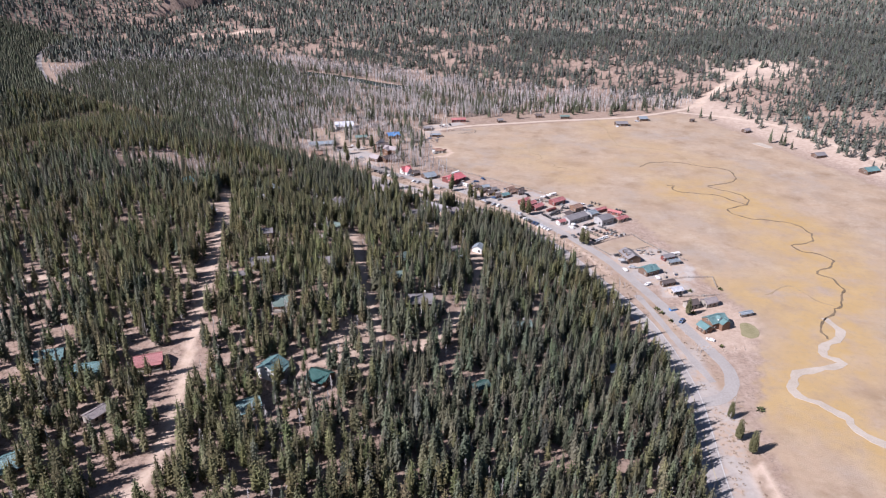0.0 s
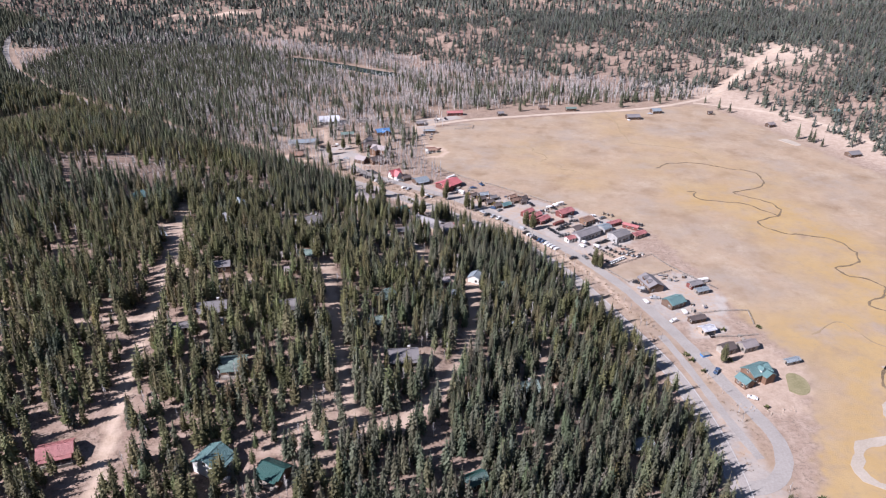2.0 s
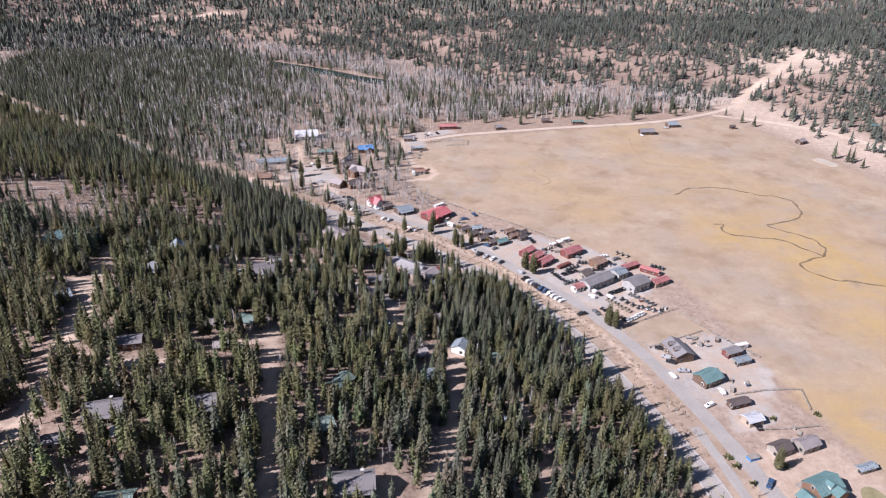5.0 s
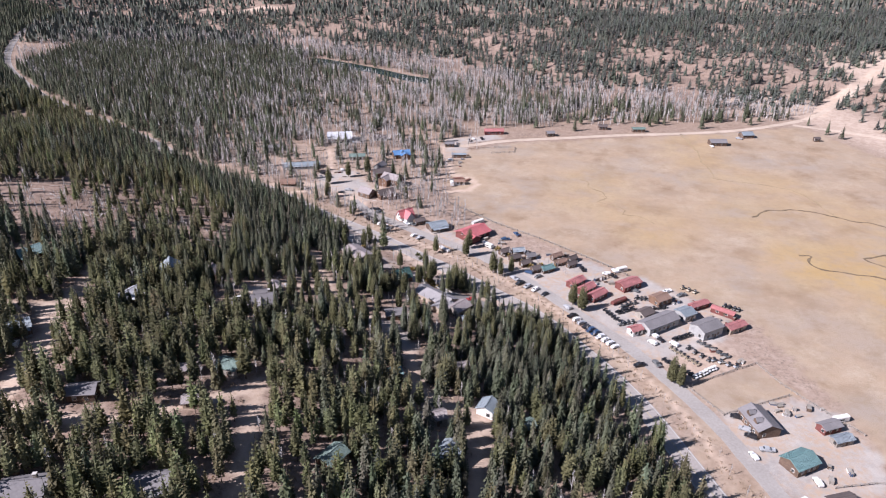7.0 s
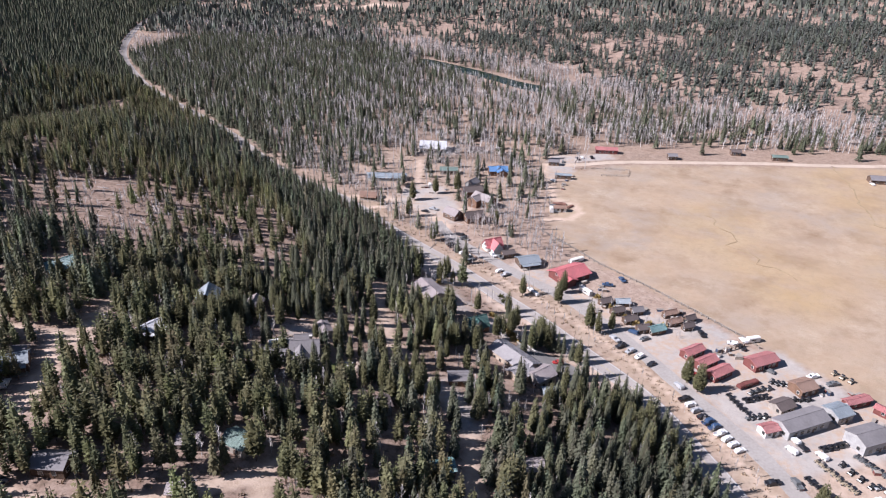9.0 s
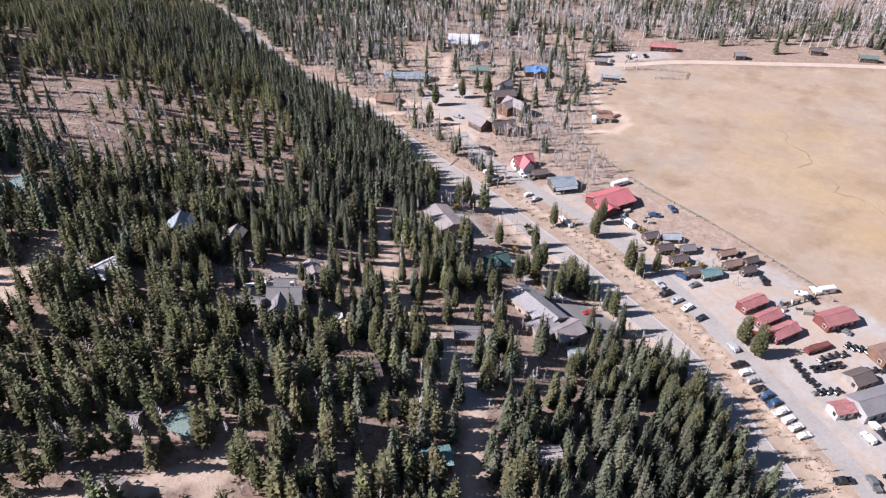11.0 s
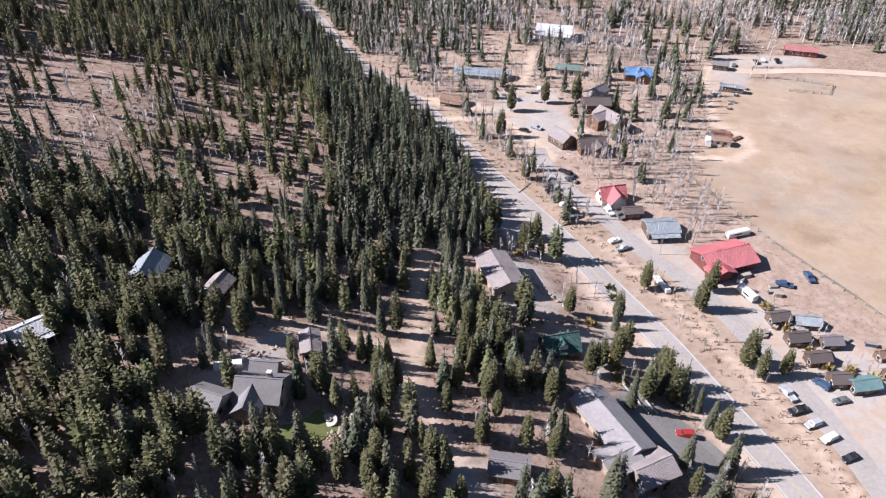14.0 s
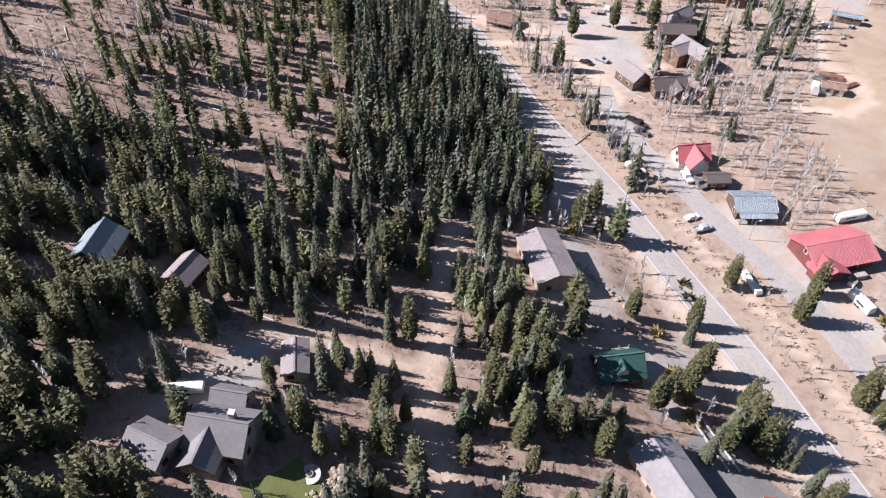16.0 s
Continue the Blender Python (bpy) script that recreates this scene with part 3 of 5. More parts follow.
def conifer(seed, tufts, base=0.08, radius=0.125, power=0.75, size=0.06, droop=0.55, whorls=11, belly=0.10, trunk_sides=4, limbs=0):
    """A conifer: tapered trunk, dense heart and a skin of needle tufts in uneven whorls."""
    g = random.Random(seed)
    k = Kit()
    lean = g.uniform(-0.012, 0.012)
    k.cone((0, 0, -0.06), (lean, 0, 0.96), 0.013, 0.002, trunk_sides, 1)
    core(k, g, base + 0.03, 0.88, radius * 0.66, 7 if tufts > 200 else 5)
    lobes = [(g.uniform(0, 6.283), g.uniform(0.0, 0.22)) for _ in range(3)]
    phase = g.uniform(0, 6.283)
    for i in range(tufts):
        u = 1 - math.sqrt(1 - (i + g.random()) / tufts * 0.985)
        z = base + (0.97 - base) * u
        env = radius * (1 - u) ** power * min(1.0, 0.55 + u / max(belly, 0.01) * 0.45) + 0.008
        a = i * 2.39996 + g.uniform(-0.5, 0.5)
        lobe = 1 + sum(d * math.cos(a - b) for b, d in lobes) + 0.14 * math.sin(whorls * 6.283 * u + phase + 1.3 * math.sin(a * 2))
        r = env * lobe * (g.uniform(0.55, 0.9) if g.random() < 0.3 else g.uniform(0.85, 1.15))
        tuft_on(k, g, a, r, z - 0.12 * r, size * (0.5 + 0.6 * (1 - u)), droop)
    for i in range(limbs):
        z, a = base * g.uniform(0.3, 1.6), g.uniform(0, 6.283)
        ln = radius * g.uniform(0.4, 0.8)
        k.cone((0, 0, z), (ln * math.cos(a), ln * math.sin(a), z - 0.02), 0.003, 0.001, 3, 1)
    k.tri((0.007, 0, 0.93), (-0.005, 0.006, 0.93), (lean, 0, 1.0), 0)
    k.tri((-0.005, -0.006, 0.93), (0.006, 0.005, 0.93), (lean, 0, 1.0), 0)
    return k.done()


def spruce(seed, tufts, base=0.06, radius=0.13, size=0.06, sides=4):
    """Pointed, drooping, furred to the ground."""
    return conifer(seed, tufts, base, radius, 0.78, size, 0.65, 12, 0.06, sides)


def pine(seed, tufts, base=0.20, radius=0.13, size=0.07, sides=4, limbs=4):
    """Rounder and more open, on a bare lower trunk."""
    return conifer(seed, tufts, base, radius, 0.48, size, -0.15, 7, 0.28, sides, limbs)


def far_tree(seed, stem=True):
    g = random.Random(seed)
    k = Kit()
    for z0, z1, r in ((0.10, 0.62, 0.17), (0.45, 1.0, 0.115)):
        n, off = (5 if stem else 3), g.uniform(0, 6)
        ring = [(r * g.uniform(0.65, 1.25) * math.cos(off + 6.283 * i / n), r * g.uniform(0.65, 1.25) * math.sin(off + 6.283 * i / n), z0 + g.uniform(-0.05, 0.05)) for i in range(n)]
        for i in range(n):
            k.tri(ring[i], ring[(i + 1) % n], (0, 0, z1), 0)
    if stem:
        k.cone((0, 0, -0.08), (0, 0, 0.3), 0.016, 0.012, 3, 1)
    return k.done()


def aspen(seed, branches, sides=3, thick=1.0):
    """A bare tree: a pale stem with thin rising branches."""
    g = random.Random(seed)
    k = Kit()
    lean = (g.uniform(-0.05, 0.05), g.uniform(-0.05, 0.05))
    k.cone((0, 0, -0.05), (lean[0], lean[1], 0.98), 0.012 * thick, 0.003, sides, 1)
    for i in range(branches):
        u = 0.25 + 0.72 * (i + g.random()) / branches
        a, ln = g.uniform(0, 6.283), (1.08 - u) * g.uniform(0.22, 0.42)
        p = np.array((lean[0] * u, lean[1] * u, u))
        q = p + ln * np.array((0.50 * math.cos(a), 0.50 * math.sin(a), g.uniform(0.5, 1.0)))
        w = np.array((-math.sin(a), math.cos(a), 0)) * 0.013 * thick
        k.tri(tuple(p - w), tuple(p + w), tuple(q), 1)
        for sg in (-1, 1):
            h = p + (q - p) * g.uniform(0.35, 0.7)
            q2 = h + ln * 0.5 * np.array((0.7 * math.cos(a + sg * 0.9), 0.7 * math.sin(a + sg * 0.9), g.uniform(0.5, 1.0)))
            k.tri(tuple(h - w * 0.8), tuple(h + w * 0.8), tuple(q2), 1)
    return k.done()


def bush(seed, spikes=26):
    g = random.Random(seed)
    k = Kit()
    for _ in range(spikes):
        a, e = g.uniform(0, 6.283), g.uniform(0.1, 1.4)
        d = np.array((math.cos(a) * math.cos(e), math.sin(a) * math.cos(e), math.sin(e)))
        c = d * g.uniform(0.1, 0.5)
        s = np.cross(d, (g.gauss(0, 1), g.gauss(0, 1), g.gauss(0, 1)))
        s /= max(np.linalg.norm(s), 1e-6)
        k.tri(tuple(c + s * 0.2), tuple(c - s * 0.2), tuple(c + d * g.uniform(0.4, 0.6)), 0)
    return k.done()


def tuft(seed, blades=20):
    """A low heap of thin dry stems."""
    g = random.Random(seed)
    k = Kit()
    for _ in range(blades):
        a, r = g.uniform(0, 6.283), 0.55 * math.sqrt(g.random())
        p = np.array((r * math.cos(a), r * math.sin(a), 0.0))
        b = g.uniform(0, 6.283)
        s = np.array((math.cos(b), math.sin(b), 0.0)) * g.uniform(0.10, 0.22)
        k.tri(tuple(p - s), tuple(p + s), (p[0] * 1.5, p[1] * 1.5, g.uniform(0.3, 0.8) * (1.1 - r)), 0)
    return k.done()


def scatter(name, kits, pts, tall, mats, label, category, spread=0.15, sink=0.0, wide=1.0):
    """Many plants as one mesh: each a turned, scaled copy of one of the kits, with its own tint."""
    V, F, S, T, base = [], [], [], [], 0
    pts = np.asarray(pts, float)
    which = rng.integers(0, len(kits), len(pts))
    for k, (v, f, s) in enumerate(kits):
        sel = np.where(which == k)[0]
        if not len(sel):
            continue
        p, h = pts[sel], tall[sel]
        a = rng.uniform(0, 6.283, len(sel))
        w = h * rng.uniform(0.85, 1.2, len(sel)) * wide
        c, sn = np.cos(a)[:, None], np.sin(a)[:, None]
        x = (v[None, :, 0] * c - v[None, :, 1] * sn) * w[:, None] + p[:, 0:1]
        y = (v[None, :, 0] * sn + v[None, :, 1] * c) * w[:, None] + p[:, 1:2]
        z = v[None, :, 2] * h[:, None] + (height(p[:, 0], p[:, 1]) - sink)[:, None]
        V.append(np.stack([x, y, z], -1).reshape(-1, 3))
        F.append((f[None] + (np.arange(len(sel)) * len(v))[:, None, None]).reshape(-1, 3) + base)
        S.append(np.tile(s, len(sel)))
        bright = rng.uniform(1 - spread, 1 + spread, (len(sel), 1, 1)) * (1 + rng.normal(0, spread * 0.15, (len(sel), 1, 3)))
        t = np.concatenate([np.broadcast_to(bright, (len(sel), len(v), 3)), np.ones((len(sel), len(v), 1))], -1)
        T.append(t.reshape(-1, 4))
        base += len(v) * len(sel)
    me = mesh_from(name, np.concatenate(V), np.concatenate(F), mats, np.concatenate(S), np.concatenate(T))
    return tagged(new(name, me), label, category, kind="stuff")


OPEN_SLOPE = [(-310, 560), (-268, 592), (-225, 606), (-165, 600), (-132, 572), (-118, 536), (-128, 512), (-155, 500), (-190, 500), (-232, 505), (-262, 512)]
ASPEN_GROVE = [(-62, 648), (-46, 668), (-26, 672), (-20, 650), (-30, 636), (-50, 634)]
PINE_GROVE = [(-121, 535), (-105, 553), (-76, 552), (-62, 520), (-80, 503), (-97, 486), (-115, 504)]
DENSE_GROVE = [(-58, 521), (-46, 526), (-37, 514), (-26, 504), (-29, 490), (-38, 487), (-46, 503)]
BARE_SLOPE = [(-290, 566), (-262, 588), (-215, 584), (-186, 552), (-178, 505), (-205, 500), (-258, 529)]
SPRUCE_BAND = [(-268, 738), (-170, 672), (-118, 632), (-86, 596), (-66, 566), (-74, 548), (-88, 530), (-112, 540), (-132, 572), (-158, 602), (-208, 655)]
BUILDINGS = []


def keep_clear(x, y):
    """True where no tree may stand: roads, yards, houses, water."""
    no = np.abs(line_distance(HIGHWAY, x, y)) < np.where(y > 700, 5.4, 7.0)
    no |= np.abs(line_distance(FRONTAGE, x, y)) < 6.0
    no |= np.abs(line_distance(FAR_ROAD, x, y)) < 4.5
    no |= np.abs(line_distance(SERVICE_LANE, x, y)) < 3.5
    no |= (x + 64) ** 2 + (y - 462) ** 2 < 49
    no |= np.abs(line_distance(EAST_ROAD, x, y)) < 4.5
    for width, line in DIRT_ROADS:
        no |= np.abs(line_distance(line, x, y)) < width / 2 + (2.4 if line[0] == (-162, 476) else 0.9)
    for poly in GRAVEL_PADS:
        no |= inside(poly, x, y)
    no |= inside(MEADOW, x, y)
    no |= (np.hypot((x + 150) * 0.8 + (y - 1045) * 0.5, ((y - 1045) * 0.85 + (x + 150) * 0.5) * 1.0) < 24)
    no |= (np.abs((x + 150) * 0.53 + (y - 1048) * 0.85) < 19) & (np.abs((x + 150) * 0.85 - (y - 1048) * 0.53) < 104)
    for bx, by, r in BUILDINGS:
        no |= (x - bx) ** 2 + (y - by) ** 2 < r * r
    return no


def grid_points(x0, x1, y0, y1, cell, density):
    """Jittered grid points, kept by the density (plants per square metre) at each."""
    xs, ys = np.meshgrid(np.arange(x0, x1, cell), np.arange(y0, y1, cell))
    x = (xs + rng.uniform(0, cell * 0.9, xs.shape)).ravel()
    y = (ys + rng.uniform(0, cell * 0.9, ys.shape)).ravel()
    keep = rng.random(x.shape) < density(x, y) * cell * cell
    x, y = x[keep], y[keep]
    keep = ~keep_clear(x, y)
    return np.stack([x[keep], y[keep]], -1)


def clumps(x, y):
    return 1 + 0.45 * np.sin(x * 0.055 + 2 * np.sin(y * 0.031)) * np.sin(y * 0.062 + 1.5 * np.sin(x * 0.041)) + 0.25 * np.sin(x * 0.17 + y * 0.13)


def in_view(x, y):
    return np.abs(x + 30) < 0.62 * y + 80


def hill_density(x, y):
    d = line_distance(HIGHWAY, x, y)
    n = (x + 440) * 0.94 - (y - 770) * 0.34
    v = (0.045 + 0.012 * smooth(5, 50, x)) * clumps(x, y) * (1 + 0.55 * np.sin(x * 0.43 + 1.7 * np.sin(y * 0.21)) * np.sin(y * 0.39 + 1.4 * np.sin(x * 0.19)))
    v = np.where(inside(OPEN_SLOPE, x, y), 0.016 * clumps(x * 1.6, y * 1.6), v)
    v = np.where(inside(BARE_SLOPE, x, y), 0.0065, v)
    v = np.where(inside(SPRUCE_BAND, x, y), 0.056, v)
    v = np.where((d < 75) & (x > -66) & (y > 500), np.where(y > 540, 0.006, 0.016), v)
    v = np.where((x > -82) & (x < -40) & (y > 474) & (y < 535), 0.030, v)
    v = np.where((x > -175) & (x < -93) & (y > 425) & (y < 512), 0.056, v)
    v = np.where(inside([(-114, 452), (-95, 450), (-86, 485), (-98, 494)], x, y), 0.014, v)
    v = np.where(inside(PINE_GROVE, x, y), 0.047, v)
    v = np.where(inside(DENSE_GROVE, x, y), 0.075, v)
    v = np.where((x > -130) & (x < -5) & (y > 395) & (y < 458), 0.043, v)
    v = np.where((x > -60) & (x < -5) & (y > 440) & (y < 500), 0.030, v)
    v = np.where((n > -14) & (n < 20) & (d > 25), 0.001, v)
    for poly in DIRT_PADS:
        v = np.where(inside(poly, x, y), 0.022, v)
    return np.where((d > 7) & in_view(x, y), v, 0)


def valley_density(x, y):
    d, e = line_distance(HIGHWAY, x, y), line_distance(FOOT, x, y)
    v = np.where(y < 720, 0.0042, np.where(y < 800, 0.0055, 0.0065)) * clumps(x, y)
    v = np.where((x < -150) & (y > 700), 0.014 + 0.016 * smooth(150, 330, -x), v)
    v = np.where((x > -20) & (y < 960) & (e < -10), np.where(y > 835 + 0.2 * x, 0.009, 0.0015), v)
    v = np.where(x > 300, 0.0015, v)
    v = np.where((x > -30) & (y < 665), 0.0, v)
    return np.where((d < -5.4) & (e < 0) & in_view(x, y), v, 0)


def slope_density(x, y):
    e = line_distance(FOOT, x, y)
    cliff = np.exp(-(((x - 440) / 90) ** 2 + ((y - 1040) / 70) ** 2))
    v = (0.0115 + 0.026 * smooth(140, 430, e)) * np.clip(clumps(x * 0.8, y * 0.8) + 0.5 * np.sin(x * 0.021 + 1.1 * np.sin(y * 0.017)) * np.sin(y * 0.019), 0.12, 3) * (1 - 0.85 * cliff) * smooth(0, 40, e + 20 * np.sin(x * 0.03))
    return np.where((e > 0) & in_view(x, y), v, 0)


def aspen_density(x, y):
    d, e = line_distance(HIGHWAY, x, y), line_distance(FOOT, x, y)
    v = np.where(y > 800, 0.032, 0.036) * clumps(y * 0.8, x * 0.8) ** 2.4 * (1 - 0.6 * smooth(180, 320, -x))
    v = np.where((x > 0) & (y < 825 + 0.25 * x), 0.0, v)
    v = np.where((y > 630) & (y < 720) & (x > -62) & (x < -8), 0.020, v)
    v = np.where(inside(ASPEN_GROVE, x, y), 0.075, v)
    return np.where((d < -8) & (e < 40) & (y > 600) & in_view(x, y) & (y < 1250), v, 0)


def hill_aspen_density(x, y):
    d = line_distance(HIGHWAY, x, y)
    v = np.where((x > -170) & (y > 380), 0.011, 0.006) * clumps(x * 1.7, y * 1.7) ** 2
    v = np.where(inside([(-240, 575), (-205, 575), (-165, 520), (-200, 500), (-240, 530)], x, y), 0.02, v)
    v = np.where((x > 22) & (x < 80) & (y > 380) & (y < 440) & (d > 12), 0.016, v)
    return np.where((d > 8) & in_view(x, y) & (y < 700), v, 0)


# ---- buildings ----
def part(name, bm, mat, parent, label=""):
    me = bpy.data.meshes.new(name)
    bm.to_mesh(me)
    bm.free()
    me.materials.append(mat)
    ob = new(name, me)
    ob.parent = parent
    return tagged(ob, label)


def box(bm, x0, x1, y0, y1, z0, z1):
    v = [bm.verts.new((x, y, z)) for x in (x0, x1) for y in (y0, y1) for z in (z0, z1)]
    for f in ((0, 1, 3, 2), (4, 6, 7, 5), (0, 4, 5, 1), (2, 3, 7, 6), (0, 2, 6, 4), (1, 5, 7, 3)):
        bm.faces.new([v[i] for i in f])
    return v


def boxed(*dims):
    bm = bmesh.new()
    box(bm, *dims)
    return bm


def prism(bm, outline, x0, x1):
    """An outline in y, z drawn out from x0 to x1."""
    a = [bm.verts.new((x0, y, z)) for y, z in outline]
    b = [bm.verts.new((x1, y, z)) for y, z in outline]
    bm.faces.new(a)
    bm.faces.new(b[::-1])
    n = len(outline)
    for i in range(n):
        j = (i + 1) % n
        bm.faces.new((a[j], a[i], b[i], b[j]))
    bmesh.ops.recalc_face_normals(bm, faces=bm.faces)


def gable_walls(l, w, eave, rise, low):
    bm = bmesh.new()
    prism(bm, [(-w / 2, low), (w / 2, low), (w / 2, eave), (0, eave + rise), (-w / 2, eave)], -l / 2, l / 2)
    return bm


def gable_roof(l, w, eave, rise, over=0.6, thick=0.22):
    """Two slabs that meet at the ridge, with an overhang, and a ridge cap."""
    bm = bmesh.new()
    half = w / 2
    s = rise / half
    for sg in (-1, 1):
        prism(bm, [(0, eave + rise + 0.03), (sg * (half + over), eave - s * over + 0.03), (sg * (half + over), eave - s * over + 0.03 + thick), (0, eave + rise + 0.03 + thick)],
              -l / 2 - over, l / 2 + over)
    box(bm, -l / 2 - over, l / 2 + over, -0.18, 0.18, eave + rise + thick - 0.06, eave + rise + thick + 0.10)
    return bm


def window(parent, x, y, z, axis, wide=1.1, tall=1.2):
    """A framed pane on a wall: axis is the way the wall faces (+-1 along x, +-2 along y)."""
    sg = 1 if axis > 0 else -1
    d = 0.06

    def slab(u, zz0, zz1, a, b):
        lo, hi = sorted((a * sg, b * sg))
        if abs(axis) == 1:
            return (x + lo, x + hi, y - u, y + u, zz0, zz1)
        return (x - u, x + u, y + lo, y + hi, zz0, zz1)
    fr = part("window", boxed(*slab(wide / 2 + 0.12, z - tall / 2 - 0.12, z + tall / 2 + 0.12, -0.02, d)), WHITE_WALL if parent.get("pale") else WOOD_DARK, parent)
    part("pane", boxed(*slab(wide / 2, z - tall / 2, z + tall / 2, d - 0.03, d + 0.03)), PANE, fr)


BUILDINGS += [(4, 517, 8.0), (13, 513, 6.0), (-64, 465, 6.5), (177, 345, 9.0), (-76, 455, 6.0)]


def place(ob, x, y, turn, z):
    ob.matrix_basis = pose(x, y, z, 0, 0, turn)


def house(name, label, category, x, y, l, w, turn, roof, wall, eave=3.0, rise=1.8, porch=0.0, chimney=False, wing=None, windows=2, door=True, over=0.6, dormers=0, clear=2.5, deck=None):
    """A gabled house: l along the ridge, w across. wing: (offset x, length, width, side) of a gable at right angles."""
    l, w, over = l * 0.93, w * 0.92, over * 0.8
    g = height(np.array([x]), np.array([y]))[0]
    c, s = math.cos(radians(turn)), math.sin(radians(turn))
    lows = [height(x + c * a - s * b, y + s * a + c * b) for a in (-l / 2, l / 2) for b in (-w / 2, w / 2)]
    low = float(min(lows)) - float(g) - 0.4
    BUILDINGS.append((x, y, math.hypot(l, w) / 2 * 0.80 + clear))
    e = tagged(new(name), label, category)
    e["pale"] = 1 if wall in (WOOD_DARK, LOG, RED_WALL) else 0
    place(e, x, y, turn, float(g))
    part("wall", gable_walls(l, w, eave, rise, low), wall, e)
    part("roof", gable_roof(l, w, eave, rise, over), roof, e)
    zw = min(eave - 0.9, 1.7)
    for sg in (-1, 1):
        for i in range(windows):
            window(e, (i + 0.5) / windows * l * 0.8 - l * 0.4, sg * w / 2, zw, 2 * sg)
        window(e, sg * l / 2, -w * 0.22, zw, sg)
        if rise > 2.2:
            window(e, sg * l / 2, 0, eave + rise * 0.25, sg)
    if door:
        dr = part("door", boxed(-0.5 + l * 0.12, 0.5 + l * 0.12, -w / 2 - 0.07, -w / 2 + 0.03, -0.05, 2.05), WOOD_DARK if wall is not WOOD_DARK else LOG, e)
        part("door_handle", boxed(0.34 + l * 0.12, 0.42 + l * 0.12, -w / 2 - 0.13, -w / 2 - 0.06, 0.95, 1.05), STEEL, dr)
    if porch:
        bm = bmesh.new()
        prism(bm, [(-w / 2 + 0.1, eave - 0.15), (-w / 2 - porch, eave - 0.8), (-w / 2 - porch, eave - 0.62), (-w / 2 + 0.1, eave + 0.03)], -l / 2 + 0.3, l / 2 - 0.3)
        part("porch_roof", bm, roof, e)
        part("porch_floor", boxed(-l / 2 + 0.3, l / 2 - 0.3, -w / 2 - porch, -w / 2, low, 0.25), WOOD_GREY, e)
        for i in range(4):
            px = -l / 2 + 0.6 + (l - 1.2) * i / 3
            part("porch_post", boxed(px - 0.09, px + 0.09, -w / 2 - porch + 0.1, -w / 2 - porch + 0.28, 0.25, eave - 0.72), WOOD_GREY, e)
    if chimney:
        ch = part("chimney", boxed(l * 0.22 - 0.5, l * 0.22 + 0.5, w * 0.12 - 0.45, w * 0.12 + 0.45, eave, eave + rise + 1.2), STONE, e, "stone chimney")
        part("chimney_cap", boxed(l * 0.22 - 0.6, l * 0.22 + 0.6, w * 0.12 - 0.55, w * 0.12 + 0.55, eave + rise + 1.2, eave + rise + 1.36), CONCRETE, ch)
    if wing:
        wx, wl, ww, side = wing
        wr = rise * ww / w
        for nm, make, m in (("wing_wall", gable_walls(wl, ww, eave - 0.05, wr, low), wall), ("wing_roof", gable_roof(wl, ww, eave - 0.05, wr, over * 0.9), roof)):
            o = part(nm, make, m, e)
            o.matrix_basis = pose(wx, side * (w / 2 + wl / 2 - min(w, wl) * 0.45), 0, 0, 0, 90)
    for i in range(dormers):
        o = part("dormer", gable_walls(2.6, 2.2, 1.3, 1.0, 0), WHITE_WALL if wall is LOG else wall, e)
        dx = (i + 0.5) / dormers * l * 0.7 - l * 0.35
        o.matrix_basis = pose(dx, -w * 0.27, eave + rise * 0.25, 0, 0, 90)
        o2 = part("dormer_roof", gable_roof(2.6, 2.2, 1.3, 1.0, 0.25, 0.15), roof, o)
    if deck:
        part("deck", boxed(-l / 2, l / 2, w / 2, w / 2 + deck, 0.3, 0.5), WOOD_GREY, e, "weathered wooden deck")
        for i in range(5):
            px = -l / 2 + 0.1 + (l - 0.2) * i / 4
            part("deck_post", boxed(px - 0.08, px + 0.08, w / 2 + deck - 0.2, w / 2 + deck - 0.04, low, 1.4), WOOD_GREY, e)
    return e


house("red_roofed_barn", "long barn store with bright red metal roof beside gravel yard", "barn", 6, 597, 18.5, 13.2, 46, R_RED, RED_WALL, 3.6, 2.3, over=1.2, wing=(-6.0, 4.5, 7.5, -1), windows=3)
house("small_shop", "small shop with pale grey metal roof and dark porch", "shop", -17, 605, 12, 9.5, 32, R_SLATE, WOOD_DARK, 3.0, 1.7, porch=2.2, windows=3)
house("steep_chalet", "chalet with steep crossing red roofs and white gables", "chalet", -39, 618, 10.5, 6.5, 40, R_RED, WHITE_WALL, 2.6, 3.6, wing=(0, 6.5, 6, -1), windows=2)
house("chalet_annex", "low dark shed beside the red-roofed chalet", "shed", -29, 611, 7, 5, 34, R_DARK, WOOD_DARK, 2.5, 1.2)
house("tan_barn", "long tan barn with mauve-grey metal roof", "barn", -55, 547, 17.5, 11, -44, R_LILAC, TAN, 4.3, 1.6, windows=4)
house("green_chalet", "a-frame chalet with dark green roof and white dormer", "chalet", -28, 527, 10.5, 8, 40, R_DKGREEN, LOG, 2.2, 3.6, dormers=1, deck=2.0, clear=6.0)
house("lodge", "long lodge with white and mauve metal roof beside parking lot", "lodge", -7, 505, 22, 10, -36, R_PALE, TAN, 4.0, 2.0, windows=5, wing=(9, 9, 8, -1))
house("lodge_annex", "dark cross-gabled annex at the end of the lodge", "lodge", 5, 497, 10, 8.5, 52, R_LILAC, WOOD_GREY, 4.0, 1.8)
